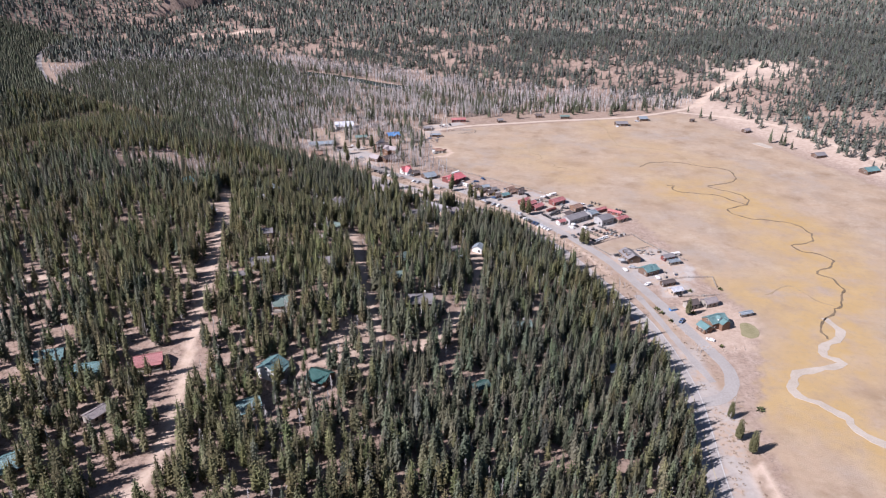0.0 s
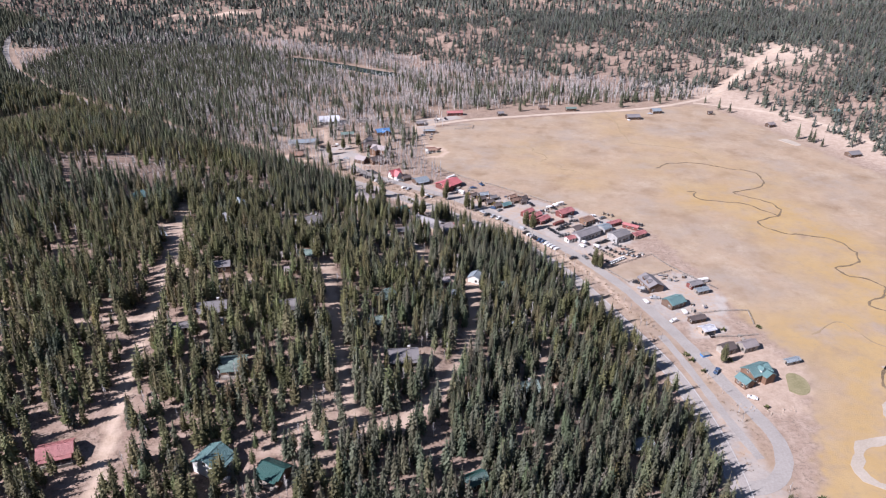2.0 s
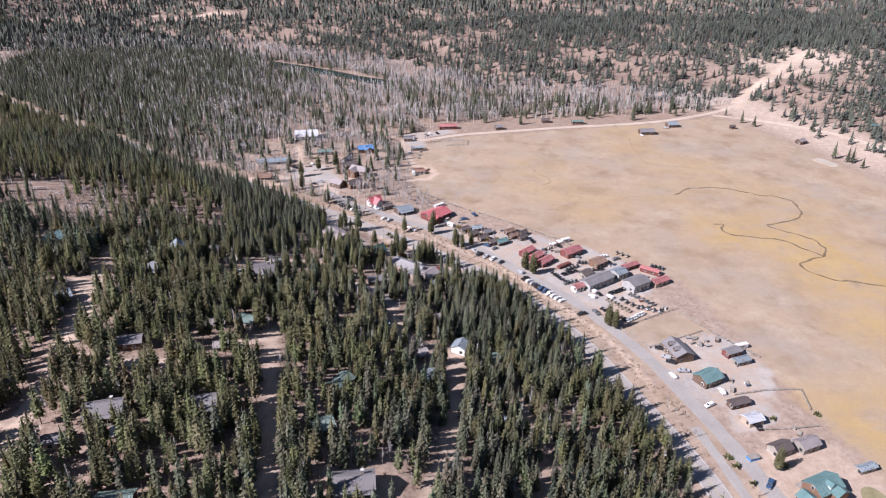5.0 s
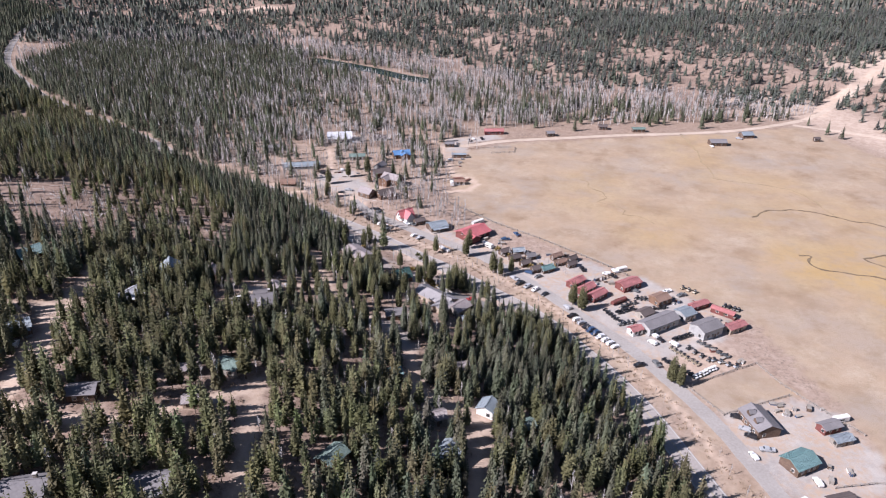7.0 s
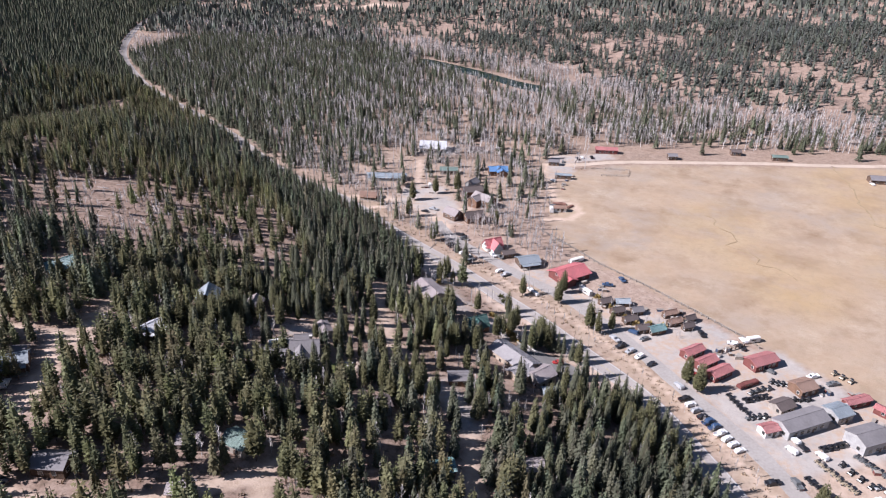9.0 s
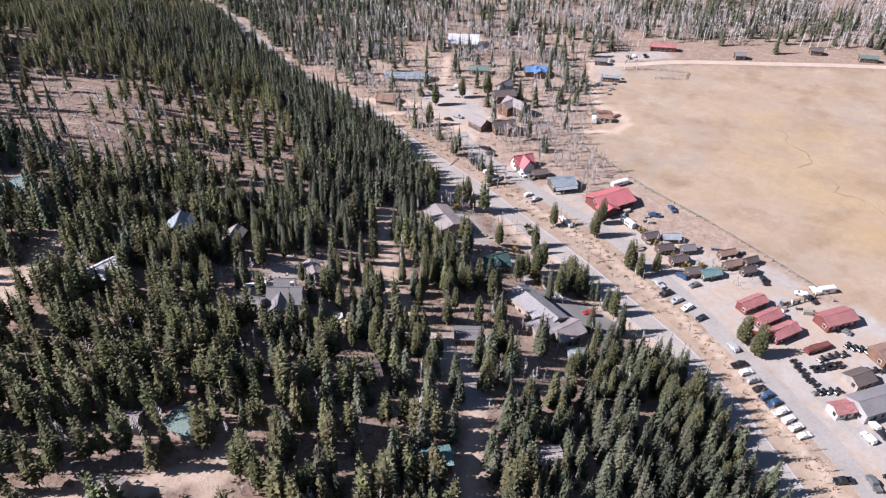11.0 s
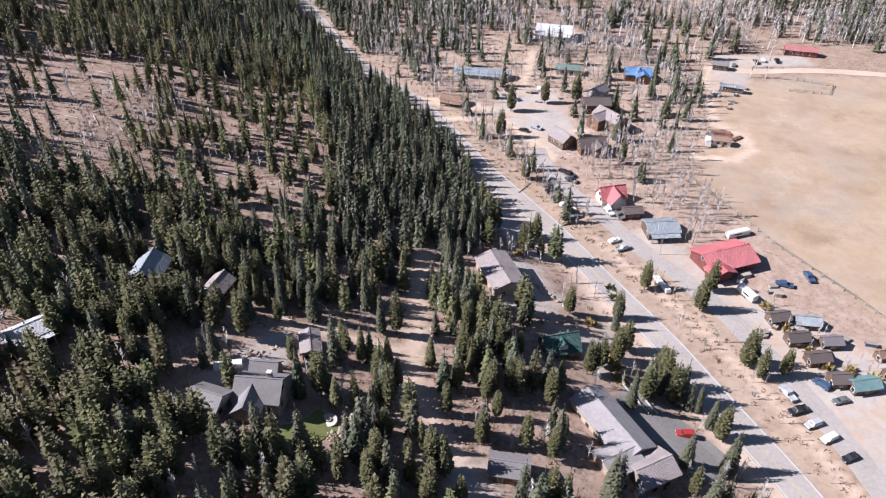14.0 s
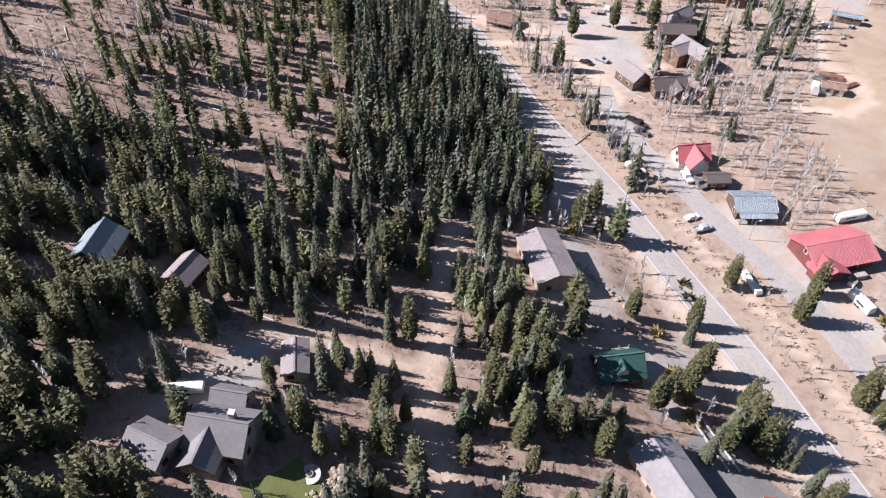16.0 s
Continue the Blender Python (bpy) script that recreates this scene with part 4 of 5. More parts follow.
house("large_house", "large house with crossing grey shingle gables and stone base", "house", -78.2, 463.8, 10.8, 9.2, 22, R_GREY, STONE, 4.2, 3.0, chimney=True, wing=(-1.4, 6.2, 6.2, -1), windows=3, deck=3)
house("garage_wing", "grey-roofed garage wing beside the large house", "garage", -85.6, 455.4, 7.8, 7.2, 8, R_GREY, STONE, 2.9, 2.0)
house("garage_gable", "small steep grey gable joined to the large house", "garage", -81.6, 469.4, 6.4, 5.6, 22, R_GREY, STONE, 3.6, 2.4, clear=1.5)
house("slope_house", "two-storey log house with blue-grey metal roof on the slope", "house", -128, 480, 10, 9, 115, R_SLATE, LOG, 5.0, 3.0, deck=2.5)
house("garage", "tan-roofed garage with dark open gable among pines", "garage", -112, 487, 8, 6.5, 100, R_LILAC, WOOD_DARK, 3.2, 2.0)
house("tool_shed", "narrow shed with pale mauve roof", "shed", -80, 484, 8, 5, -50, R_LILAC, WOOD_GREY, 3.0, 0.9)

# shops along the frontage road
for x, y, l, w in ((65, 543, 11, 5.2), (70, 536.5, 11, 5.2), (75, 530.5, 11.5, 5.6)):
    tagged(house("red_shop", "shop with faded red metal roof, one of three in a row", "shop", x, y, l, w, 46, R_PINK, RED_WALL, 2.9, 1.3, windows=3, clear=1), group="red shops in a row")
house("red_barn_store", "store with faded red roof and dark red walls", "store", 93, 544, 13.5, 7.6, 38, R_PINK, RED_WALL, 3.3, 1.4, windows=4)
house("brown_roofed_shop", "shop with rust-brown roof and log walls", "shop", 107, 530, 9, 7.8, 37, R_BROWN, LOG, 3.3, 1.4)
house("small_cabin_office", "small cabin office with dark brown roof", "cabin", 97, 515, 8, 6.5, 40, R_DARK, WOOD_GREY, 2.8, 1.4)
house("rental_hall", "long rental hall with grey metal roof", "hall", 102, 506, 21.5, 9, 37, R_GREY, GREY_WALL, 4.0, 1.7, windows=5)
house("rental_annex", "annex with pale blue-grey roof joined to the rental hall", "hall", 117, 516.5, 8, 8.2, 35, R_SLATE, GREY_WALL, 3.6, 1.3)
house("equipment_barn", "equipment barn with mauve-grey metal roof", "barn", 124, 503, 13.5, 10, 34, R_GREY, GREY_WALL, 4.8, 1.6, windows=3)
house("red_storage_shed", "long low storage shed with red roof", "shed", 126, 527, 12, 4, 33, R_PINK, RED_WALL, 2.6, 0.7)
house("red_storage_shed", "long low storage shed with red roof", "shed", 137, 522, 12, 4, -34, R_PINK, RED_WALL, 2.6, 0.7)
house("ticket_kiosk", "kiosk with red and white roof", "kiosk", 90, 499, 6.5, 5, 32, R_PINK, WHITE_WALL, 2.8, 1.0)
house("red_storage_shed", "pale pink roofed shed beside the equipment barn", "shed", 139, 508, 12, 5, 34, R_PINK, TAN, 2.8, 0.9)

# south yards by the meadow
house("dark_roofed_shop", "shop with dark mauve roof on gravel yard", "shop", 129, 437, 14.5, 10.5, -74, R_GREY, WOOD_DARK, 3.8, 2.2, windows=4, dormers=2)
house("green_roofed_shop", "shop with pale green metal roof on gravel yard", "shop", 137, 416, 11.5, 9, 30, R_TEAL, WOOD_DARK, 3.4, 1.9, windows=3)
house("blue_shed", "small shed with blue metal roof", "shed", 158, 431, 8.5, 4.2, 22, R_SLATE, WOOD_GREY, 2.5, 0.8)
house("grey_shed", "small grey-roofed shed beside red container", "shed", 156, 438, 9, 5, 25, R_GREY, RED_WALL, 2.8, 1.0)
house("white_roofed_house", "low house with white roof among yard trees", "house", 147, 388, 8, 6, 20, R_WHITE, TAN, 2.8, 1.1)
house("brown_long_shed", "long low shed with brown roof", "shed", 145, 399, 10, 4.2, 20, R_DARK, WOOD_DARK, 2.5, 0.8)
house("weathered_cabin", "cabin with weathered dark roof beside a large pine", "cabin", 151, 370, 8.5, 6.2, 25, R_DARK, WOOD_GREY, 3.2, 1.8)
house("weathered_barn", "old barn with weathered grey roof", "barn", 163, 373, 9.5, 6.4, 24, R_LILAC, WOOD_GREY, 3.2, 1.8)
house("teal_roofed_lodge", "large log house with teal metal roof beside lawn", "house", 158, 349, 13, 9, 26, R_TEAL, LOG, 4.4, 2.3, wing=(2, 5, 6, -1), dormers=1, deck=2.5, windows=3)
house("teal_roofed_garage", "teal-roofed garage beside the log house", "garage", 150, 342.5, 7, 6, -64, R_TEAL, LOG, 3.2, 1.6)
house("field_shelter", "small shelter with blue-grey roof in the meadow", "shelter", 181, 361, 8.5, 3, 20, R_SLATE, WOOD_GREY, 2.2, 0.6, windows=1)

# small cabins by the parking yard
for x, y, l, w, t, r, label in ((26, 575, 8, 5.5, 38, R_DARK, "dark log cabin with brown roof"), (34, 577, 9, 5.5, 20, R_SLATE, "log cabin with pale grey metal roof"),
                                (32, 568, 8, 5.5, 34, R_DARK, "dark log cabin with brown roof"), (38, 562, 8, 5.5, 34, R_DARK, "dark log cabin with weathered roof"),
                                (41, 571, 7, 5, 30, R_GREY, "log cabin with grey roof"), (44, 556, 7, 5.5, 30, R_DARK, "dark log cabin facing the parking yard"),
                                (50, 557, 10, 6, 36, R_TEAL, "cabin with teal metal roof"), (56, 573, 9, 4, 36, R_BROWN, "half-built cabin shell with rust roof"),
                                (58, 566, 9, 4, 36, R_BROWN, "half-built log cabin with brown roof"), (65, 571, 7, 4, 40, R_DARK, "small dark cabin with brown roof"), (64, 564, 7, 4, 36, R_DARK, "small dark cabin with brown roof")):
    tagged(house("rental_cabin", label, "cabin", x, y, l * 0.8, w * 0.8, t, r, WOOD_DARK, 2.3, 1.3, windows=1, clear=1), group="rental cabins")

# cabins in the woods
for x, y, l, w, t, r, wall, ev, label in (
        (-100, 338, 13, 8.5, 14, R_GREY, WOOD_DARK, 3.6, "cabin with grey metal roof among pines"), (-80, 300, 11, 9, 10, R_GREEN, LOG, 3.4, "cabin with green metal roof among pines"),
        (-70, 347, 11, 8, 12, R_GREY, WOOD_GREY, 3.2, "long cabin with grey metal roof by dirt road"), (-13, 318, 14, 9, 8, R_GREY, WOOD_DARK, 3.6, "wide cabin with dark mauve roof"),
        (-25, 371, 9, 7, 60, R_GREEN, LOG, 4.0, "cabin with pale green roof in dense pines"), (-109, 380, 9.5, 7, 12, R_GREY, WOOD_DARK, 3.4, "cabin with grey shingle roof"),
        (-75, 385, 6.5, 5, 15, R_LILAC, TAN, 2.8, "tan shed at the road junction"), (3, 405, 9, 6, 22, R_LILAC, WOOD_GREY, 3.0, "cabin with pale roof in a clearing"),
        (9, 387, 10, 6, 65, R_SLATE, WOOD_DARK, 4.0, "cabin with blue-grey metal roof"), (36, 411, 7, 6, 30, R_GREEN, LOG, 3.0, "small cabin with green roof"),
        (36, 364, 8, 6, 30, R_SLATE, WOOD_GREY, 3.0, "cabin with pale blue-grey roof"), (40, 313, 13, 7, 20, R_GREEN, TAN, 3.2, "house with pale green roof near the highway"),
        (-109, 324, 9, 5, 14, R_GREY, WOOD_GREY, 2.8, "low grey shed among pines"), (-155, 413, 10, 8, 40, R_SLATE, LOG, 3.6, "cabin with blue-grey roof by dirt road"),
        (-28, 344, 9, 7, 30, R_GREEN, WOOD_DARK, 3.2, "green-roofed cabin hidden in pines"),
        (22, 417, 7, 7, 70, R_SLATE, WHITE_WALL, 3.5, "white a-frame cabin with blue-grey roof"), (9, 441, 9, 6, 20, R_LILAC, WOOD_GREY, 3.0, "cabin with pale roof in the trees"),
        (-131, 256, 12, 8, 22, R_PINK, WOOD_DARK, 3.4, "cabin with faded red metal roof"), (-176, 258, 12, 8, 18, R_TEAL, WOOD_DARK, 3.4, "cabin with teal metal roof"),
        (-155, 250, 11, 8, 16, R_TEAL, WOOD_GREY, 3.4, "cabin with pale teal roof"), (-76, 256, 10, 11, 68, R_TEAL, WHITE_WALL, 4.4, "two-storey house with teal roof and white walls"),
        (-81, 233, 10, 8, 30, R_TEAL, LOG, 3.4, "cabin with bright teal metal roof"), (-54, 253, 10, 8, -24, R_DKGREEN, LOG, 3.2, "cabin with dark green roof"),
        (-141, 225, 9, 6, 60, R_LILAC, WOOD_GREY, 3.0, "shed with pale mauve roof"), (-160, 195, 11, 9, 40, R_TEAL, LOG, 3.4, "cabin with dark teal roof"),
        (87, 291, 9, 6, 20, R_SLATE, WOOD_GREY, 3.0, "grey-roofed cabin close to the highway"), (17, 259, 9, 6, 30, R_DKGREEN, LOG, 3.0, "dark cabin hidden in dense pines"),
        (58, 320, 6, 5, 20, R_BROWN, TAN, 2.8, "small tan shed in a clearing"), (-191, 473, 12, 8, 60, R_TEAL, LOG, 4.0, "house with teal roof on the upper slope"),
        (-130, 447, 10, 7, 70, R_WHITE, WOOD_DARK, 4.2, "tall cabin with white metal roof"), (-16, 427, 8, 6, 30, R_TEAL, LOG, 3.0, "small teal-roofed cabin in pines"),
        (-71, 407, 8.5, 7.0, -12, R_GREEN, WOOD_GREY, 3.4, "cabin with green shingle roof"), (-43, 445, 8, 7, 40, R_DARK, WOOD_GREY, 3.2, "dark-roofed cabin in thick pines"),
        (-23, 478, 9, 6.2, 18, R_GREY, WOOD_DARK, 3.2, "cabin with grey roof beside dirt lane"), (10, 488, 6, 5, 20, R_SLATE, TAN, 2.6, "small pale shed by the lodge"),
        (-84, 402, 6, 5, 20, R_LILAC, WOOD_GREY, 2.6, "small grey shed in pines"), (-159, 420, 5, 4, 20, R_GREY, WOOD_GREY, 2.4, "small shed by dirt road")):
    tagged(house("forest_cabin", label, "cabin", x, y, l, w, t, r, wall, ev, 0.23 * w, windows=2, porch=1.8 if l > 9.5 else 0.0, chimney=l > 12, clear=0.9), group="cabins in the woods")

# village at the head of the meadow
house("white_hall", "large hall with white metal roof among bare trees", "hall", -119, 774, 22, 15, 14, R_WHITE, WHITE_WALL, 4.5, 2.6, windows=5, porch=3)
house("blue_roofed_house", "house with bright blue metal roof", "house", -60, 737, 14, 9, 22, R_BLUE, LOG, 3.6, 2.2, wing=(2, 6, 7, -1), dormers=1)
house("village_green_house", "low building with green roof among pines", "house", -94, 727, 13, 7, 16, R_GREEN, WOOD_GREY, 3.2, 1.4)
house("motel_row", "long low motel row with pale roof", "motel", -132, 702, 30, 7, 16, R_SLATE, WHITE_WALL, 3.0, 1.2, windows=8, porch=1.8)
house("brown_inn", "brown inn with crossing dark roofs", "inn", -57, 678, 16, 9, -28, R_LILAC, LOG, 5.0, 2.4, wing=(-3, 8, 7, -1), windows=4)
house("brown_inn_annex", "annex of the inn with dark roof", "inn", -68, 690, 14, 8, 28, R_DARK, LOG, 4.6, 2.2, windows=3)
house("grey_gabled_house", "house with blue-grey gables behind bare trees", "house", -71, 704, 9, 7, 70, R_GREY, GREY_WALL, 4.4, 2.2)
house("purple_brown_house", "brown house with steep mauve roof", "house", -71, 652, 10.5, 8, -30, R_LILAC, WOOD_DARK, 3.6, 2.6)
house("log_house", "dark log house with steep roofs among bare trees", "house", -58, 652, 12, 8, 38, R_DARK, LOG, 3.4, 2.6, wing=(2, 6, 6, -1))
house("riding_hut", "small hut with red-brown roof on pale dirt loop", "hut", -9, 684, 8, 4.5, 14, R_BROWN, WHITE_WALL, 2.6, 1.0)
house("stable", "long stable with dull red roof by gravel road", "stable", 12, 812, 18, 6, 12, R_PINK, RED_WALL, 3.2, 1.5, windows=4)
house("dark_garage", "dark-roofed garage in the village", "garage", -85, 780, 12, 7, 10, R_DARK, GREY_WALL, 3.0, 1.2)
house("roadside_cafe", "low cafe with brown roof at the junction", "cafe", -131, 666, 12, 7, 8, R_BROWN, LOG, 2.8, 1.2, porch=2)
house("village_shed", "grey shed at the head of the valley", "shed", -166, 740, 9, 6, 20, R_GREY, WOOD_GREY, 3.0, 1.2)
for x, y, l, w, t, r, label in ((206, 810, 15, 9, 8, R_GREY, "ranch house with grey roof on the meadow edge"), (238, 837, 11, 9, 14, R_SLATE, "ranch house with blue-grey roof"),
                                (62, 814, 7, 6, 16, R_GREY, "small shed by the gravel road"), (111, 842, 8, 6, 10, R_DARK, "dark barn below the hill"), (143, 839, 12, 5, 8, R_GREEN, "long shed with green roof"),
                                (411, 646, 17, 11, 22, R_TEAL, "house with teal roof on the dry bank"), (386, 696, 13, 9, 18, R_GREY, "house with grey roof on the dry bank"),
                                (347, 790, 9, 7, 30, R_LILAC, "small house with pale roof on the bank"), (430, 823, 10, 8, 30, R_TEAL, "teal-roofed cabin on the wooded bank"), (298, 834, 5, 4, 10, R_DARK, "small dark shed in the meadow"),
                                (-24, 770, 8, 5, 10, R_GREY, "grey shed by the gravel road"), (-14, 743, 12, 3, 6, R_SLATE, "long trailer home with blue-grey roof")):
    tagged(house("valley_house", label, "house", x, y, l, w, t, r, WOOD_DARK, 3.0, 0.22 * w, windows=2), group="houses along the meadow edge")


# ---- planting ----
s_mid = [spruce(i, 100, 0.05, 0.132, 0.060, 3) for i in range(6)]
s_tall = [spruce(20 + i, 92, 0.08, 0.110, 0.056, 3) for i in range(5)]
p_mid = [pine(40 + i, 90, 0.19, 0.126, 0.064, 3, 0) for i in range(5)] + [spruce(48 + i, 90, 0.14, 0.122, 0.060, 3) for i in range(2)]
far_kits = [spruce(60 + i, 14, 0.08, 0.15, 0.16, 3) for i in range(6)]
stemless = [far_tree(70 + i, False) for i in range(6)]
a_mid = [aspen(80 + i, 22) for i in range(5)]
a_far = [aspen(90 + i, 9, 3, 1.7) for i in range(4)]

hill = grid_points(-520, 130, 120, 860, 2.9, hill_density)
near_zone = (hill[:, 0] > -125) & (hill[:, 0] < 60) & (hill[:, 1] > 452) & (hill[:, 1] < 572) & ~inside(SPRUCE_BAND, hill[:, 0], hill[:, 1])
close, rest = hill[near_zone], hill[~near_zone]
pick = rng.permutation(len(close))
singles, more = close[pick[:280]], close[pick[280:]]
rest = np.concatenate([rest, more])


def talls(n, lo, hi):
    return lo + (hi - lo) * rng.beta(2.2, 2.2, n)


band = inside(SPRUCE_BAND, rest[:, 0], rest[:, 1])
kind_noise = np.sin(rest[:, 0] * 0.023 + 1) + np.sin(rest[:, 1] * 0.029) + rng.normal(0, 0.8, len(rest))
is_spruce = band | (kind_noise + 0.5 * np.clip((rest[:, 0] + 20) / 60, -1, 1) > 0.3)
middle = (rest[:, 0] > -170) & (rest[:, 0] < 70) & (rest[:, 1] > 385) & (rest[:, 1] < 600) & ~band
m_sp, m_pn = rest[middle & is_spruce], rest[middle & ~is_spruce]
scatter("spruce_forest", [spruce(160 + i, 190, 0.05, 0.132, 0.056) for i in range(6)], m_sp, talls(len(m_sp), 9, 21), [SPRUCE, BARK], "dark green spruces around the cabins", "forest", 0.28)
scatter("pine_forest", [pine(180 + i, 138, 0.18, 0.130, 0.068) for i in range(6)] + [spruce(190 + i, 170, 0.12, 0.125, 0.058) for i in range(2)], m_pn, talls(len(m_pn), 9, 20), [PINE, BARK],
        "olive green pines around the cabins", "forest", 0.25)
sp, pn = rest[is_spruce & ~middle], rest[~is_spruce & ~middle]
half = rng.random(len(sp)) < 0.5
scatter("spruce_forest", s_mid, sp[half], talls(half.sum(), 10, 21), [SPRUCE, BARK], "dense dark green spruces covering the hillside", "forest", 0.40)
scatter("spruce_forest", s_tall, sp[~half], talls((~half).sum(), 11, 22), [SPRUCE, BARK], "slender dark green spruces covering the hillside", "forest", 0.40)
scatter("pine_forest", p_mid, pn, talls(len(pn), 9, 20), [PINE, BARK], "olive green pines covering the hillside", "forest", 0.36)

val = grid_points(-560, 460, 560, 1140, 4.5, valley_density)
scatter("valley_conifers", [spruce(150 + i, 36, 0.06, 0.135, 0.086, 3) for i in range(5)], val, talls(len(val), 9, 20), [SPRUCE, BARK], "scattered dark conifers on the valley floor", "trees", 0.25, wide=1.1)
slope = grid_points(-620, 950, 640, 1330, 5.0, slope_density)
# haze over the far slope is painted into these needles
scatter("slope_pines", far_kits, slope, talls(len(slope), 8, 18), [HAZED_NEEDLES, BARK], "pines in haze-tinted grey-green scattered over the dry far slope", "forest", 0.3, wide=1.05)


def west_density(x, y):
    d, n = line_distance(HIGHWAY, x, y), (x + 440) * 0.94 - (y - 770) * 0.34
    return np.where((d > 5.5) & (n < -13) & (np.abs(x) < 0.70 * y + 100), 0.032, 0.0)


def far_density(x, y):
    d, e = line_distance(HIGHWAY, x, y), line_distance(FOOT, x, y)
    v = 0.0085 * clumps(x * 0.4, y * 0.4)
    v = np.where((np.abs(x + 440) < 90) & (np.abs(y - 1430) < 30), 0.0, v)
    return np.where((np.abs(x + 40) < 0.66 * y + 60) & (np.abs(d) > 5.5) & ~((d > 0) & (y < 1400)), v, 0)


wst = grid_points(-1150, -400, 640, 1400, 5.5, west_density)
scatter("western_forest", [far_tree(60 + i) for i in range(6)], wst, talls(len(wst), 9, 17), [SPRUCE, BARK], "dark dense conifer forest on the western hill", "forest", 0.25)
flat = grid_points(-760, -60, 1140, 1330, 7, lambda x, y: np.where((line_distance(HIGHWAY, x, y) < -5.5) & (line_distance(FOOT, x, y) < 0), 0.012, 0))
dist = grid_points(-1700, 1900, 1330, 2650, 9.0, far_density)
dist = np.concatenate([flat, dist])
# same needles with the haze in their colour
scatter("distant_forest", stemless, dist, talls(len(dist), 10, 19), [HAZED_NEEDLES, BARK], "distant conifer forest in haze-tinted grey-green rolling to the horizon", "forest", 0.25, wide=1.45)

asp = grid_points(-620, 330, 600, 1250, 4.2, aspen_density)
near_a = asp[:, 1] < 760
scatter("bare_aspens", a_mid, asp[near_a], talls(near_a.sum(), 7, 14), [ASPEN, ASPEN], "leafless pale grey aspens in the village", "trees", 0.2)
scatter("bare_aspens", a_far, asp[~near_a], talls((~near_a).sum(), 8, 15), [ASPEN, ASPEN], "leafless pale grey aspen groves around the pond", "trees", 0.2, wide=1.3)
verge_trees = grid_points(-110, 150, 260, 660, 4.0, lambda x, y: np.where((line_distance(HIGHWAY, x, y) < -7.5) & (line_distance(HIGHWAY, x, y) > -20), 0.022, 0.0))
scatter("bare_aspens", a_mid, verge_trees, talls(len(verge_trees), 3, 7.5), [ASPEN, ASPEN], "small leafless trees on the brown strip by the highway", "trees", 0.2)
yard_trees = np.array([(24 + 1.9 * i + 4 * math.sin(i * 2.3), 578 - 1.1 * i + 4 * math.cos(i * 3.1)) for i in range(22)])
scatter("bare_aspens", a_mid, yard_trees, talls(len(yard_trees), 3, 7), [ASPEN, ASPEN], "small leafless trees between the rental cabins", "trees", 0.2)
hasp = grid_points(-420, 120, 160, 690, 3.6, hill_aspen_density)
scatter("bare_aspens", a_mid, hasp, talls(len(hasp), 5, 11), [ASPEN, ASPEN], "leafless pale aspens between the pines", "trees", 0.2)


def tree(name, label, kit, mats, x, y, tall, turn, group):
    """One tree: an Empty at its foot with trunk and crown."""
    v, f, s = kit
    e = tagged(new(name), label, "tree", group)
    for nm, slot, m in (("trunk", 1, mats[1]), ("crown", 0, mats[0])):
        sel = f[s == slot]
        if len(sel):
            used, inv = np.unique(sel, return_inverse=True)
            me = mesh_from(nm, v[used], inv.reshape(-1, 3), [m], None, np.ones((len(used), 4)) if m in (SPRUCE, PINE) else None)
            o = new(nm, me)
            o.parent = e
    e.matrix_basis = pose(x, y, float(height(x, y)), 0, 0, turn) @ Matrix.Diagonal((tall, tall, tall, 1))
    return e


def stand(name, label, kits, mats, pts, lo, hi, group):
    """Single trees, alike in kind: the first of each kit is built, the rest are copies."""
    protos = {}
    for i, (x, y) in enumerate(pts):
        k, tall, turn = i % len(kits), lo + (hi - lo) * random.betavariate(2, 2), random.uniform(0, 360)
        if k not in protos:
            protos[k] = tree(name, label, kits[k], mats, x, y, tall, turn, group)
        else:
            o = copy_thing(protos[k], pose(x, y, float(height(x, y)), 0, 0, turn))
            o.scale = (tall * random.uniform(0.9, 1.15),) * 2 + (tall,)


s_big = [spruce(100 + i, 800, 0.04, 0.135, 0.034, 6) for i in range(3)] + [spruce(110 + i, 700, 0.08, 0.115, 0.032, 6) for i in range(2)]
p_big = [pine(120 + i, 760, 0.17, 0.140, 0.042, 6, 8) for i in range(4)] + [spruce(125 + i, 700, 0.12, 0.130, 0.036, 6) for i in range(2)]
mix = np.array([math.sin(x * 0.05) + math.sin(y * 0.06 + 1) + random.gauss(0, 0.7) > 0.1 for x, y in singles])
stand("spruce_tree", "dark green spruce with dense drooping boughs", s_big, [SPRUCE, BARK], singles[mix], 9, 20, "spruces near the lodge")
stand("pine_tree", "olive green pine with clumped needles and bare lower trunk", p_big, [PINE, BARK], singles[~mix], 9, 19, "pines near the lodge")
roadside = [(-56, 569), (-55, 580), (-74, 617), (-97, 645), (-103, 671), (-71, 574), (4, 569), (5, 580), (-18, 553), (-16, 528), (-12, 540), (-13, 534), (4, 527), (-1, 536), (1, 531), (18, 521), (20, 551), (-14, 571), (-31, 546),
            (-43, 647), (-92, 687), (-79, 695), (24, 548), (30, 552), (136, 263), (134, 248), (137, 239), (146, 360), (66, 517), (62, 522), (100, 462), (103, 459)]
p_road = [pine(140 + i, 820, 0.13, 0.185, 0.050, 6, 8) for i in range(4)]
stand("roadside_pine", "broad olive pine standing by the road", p_road, [PINE, BARK], roadside, 11, 18, "pines by the roads")
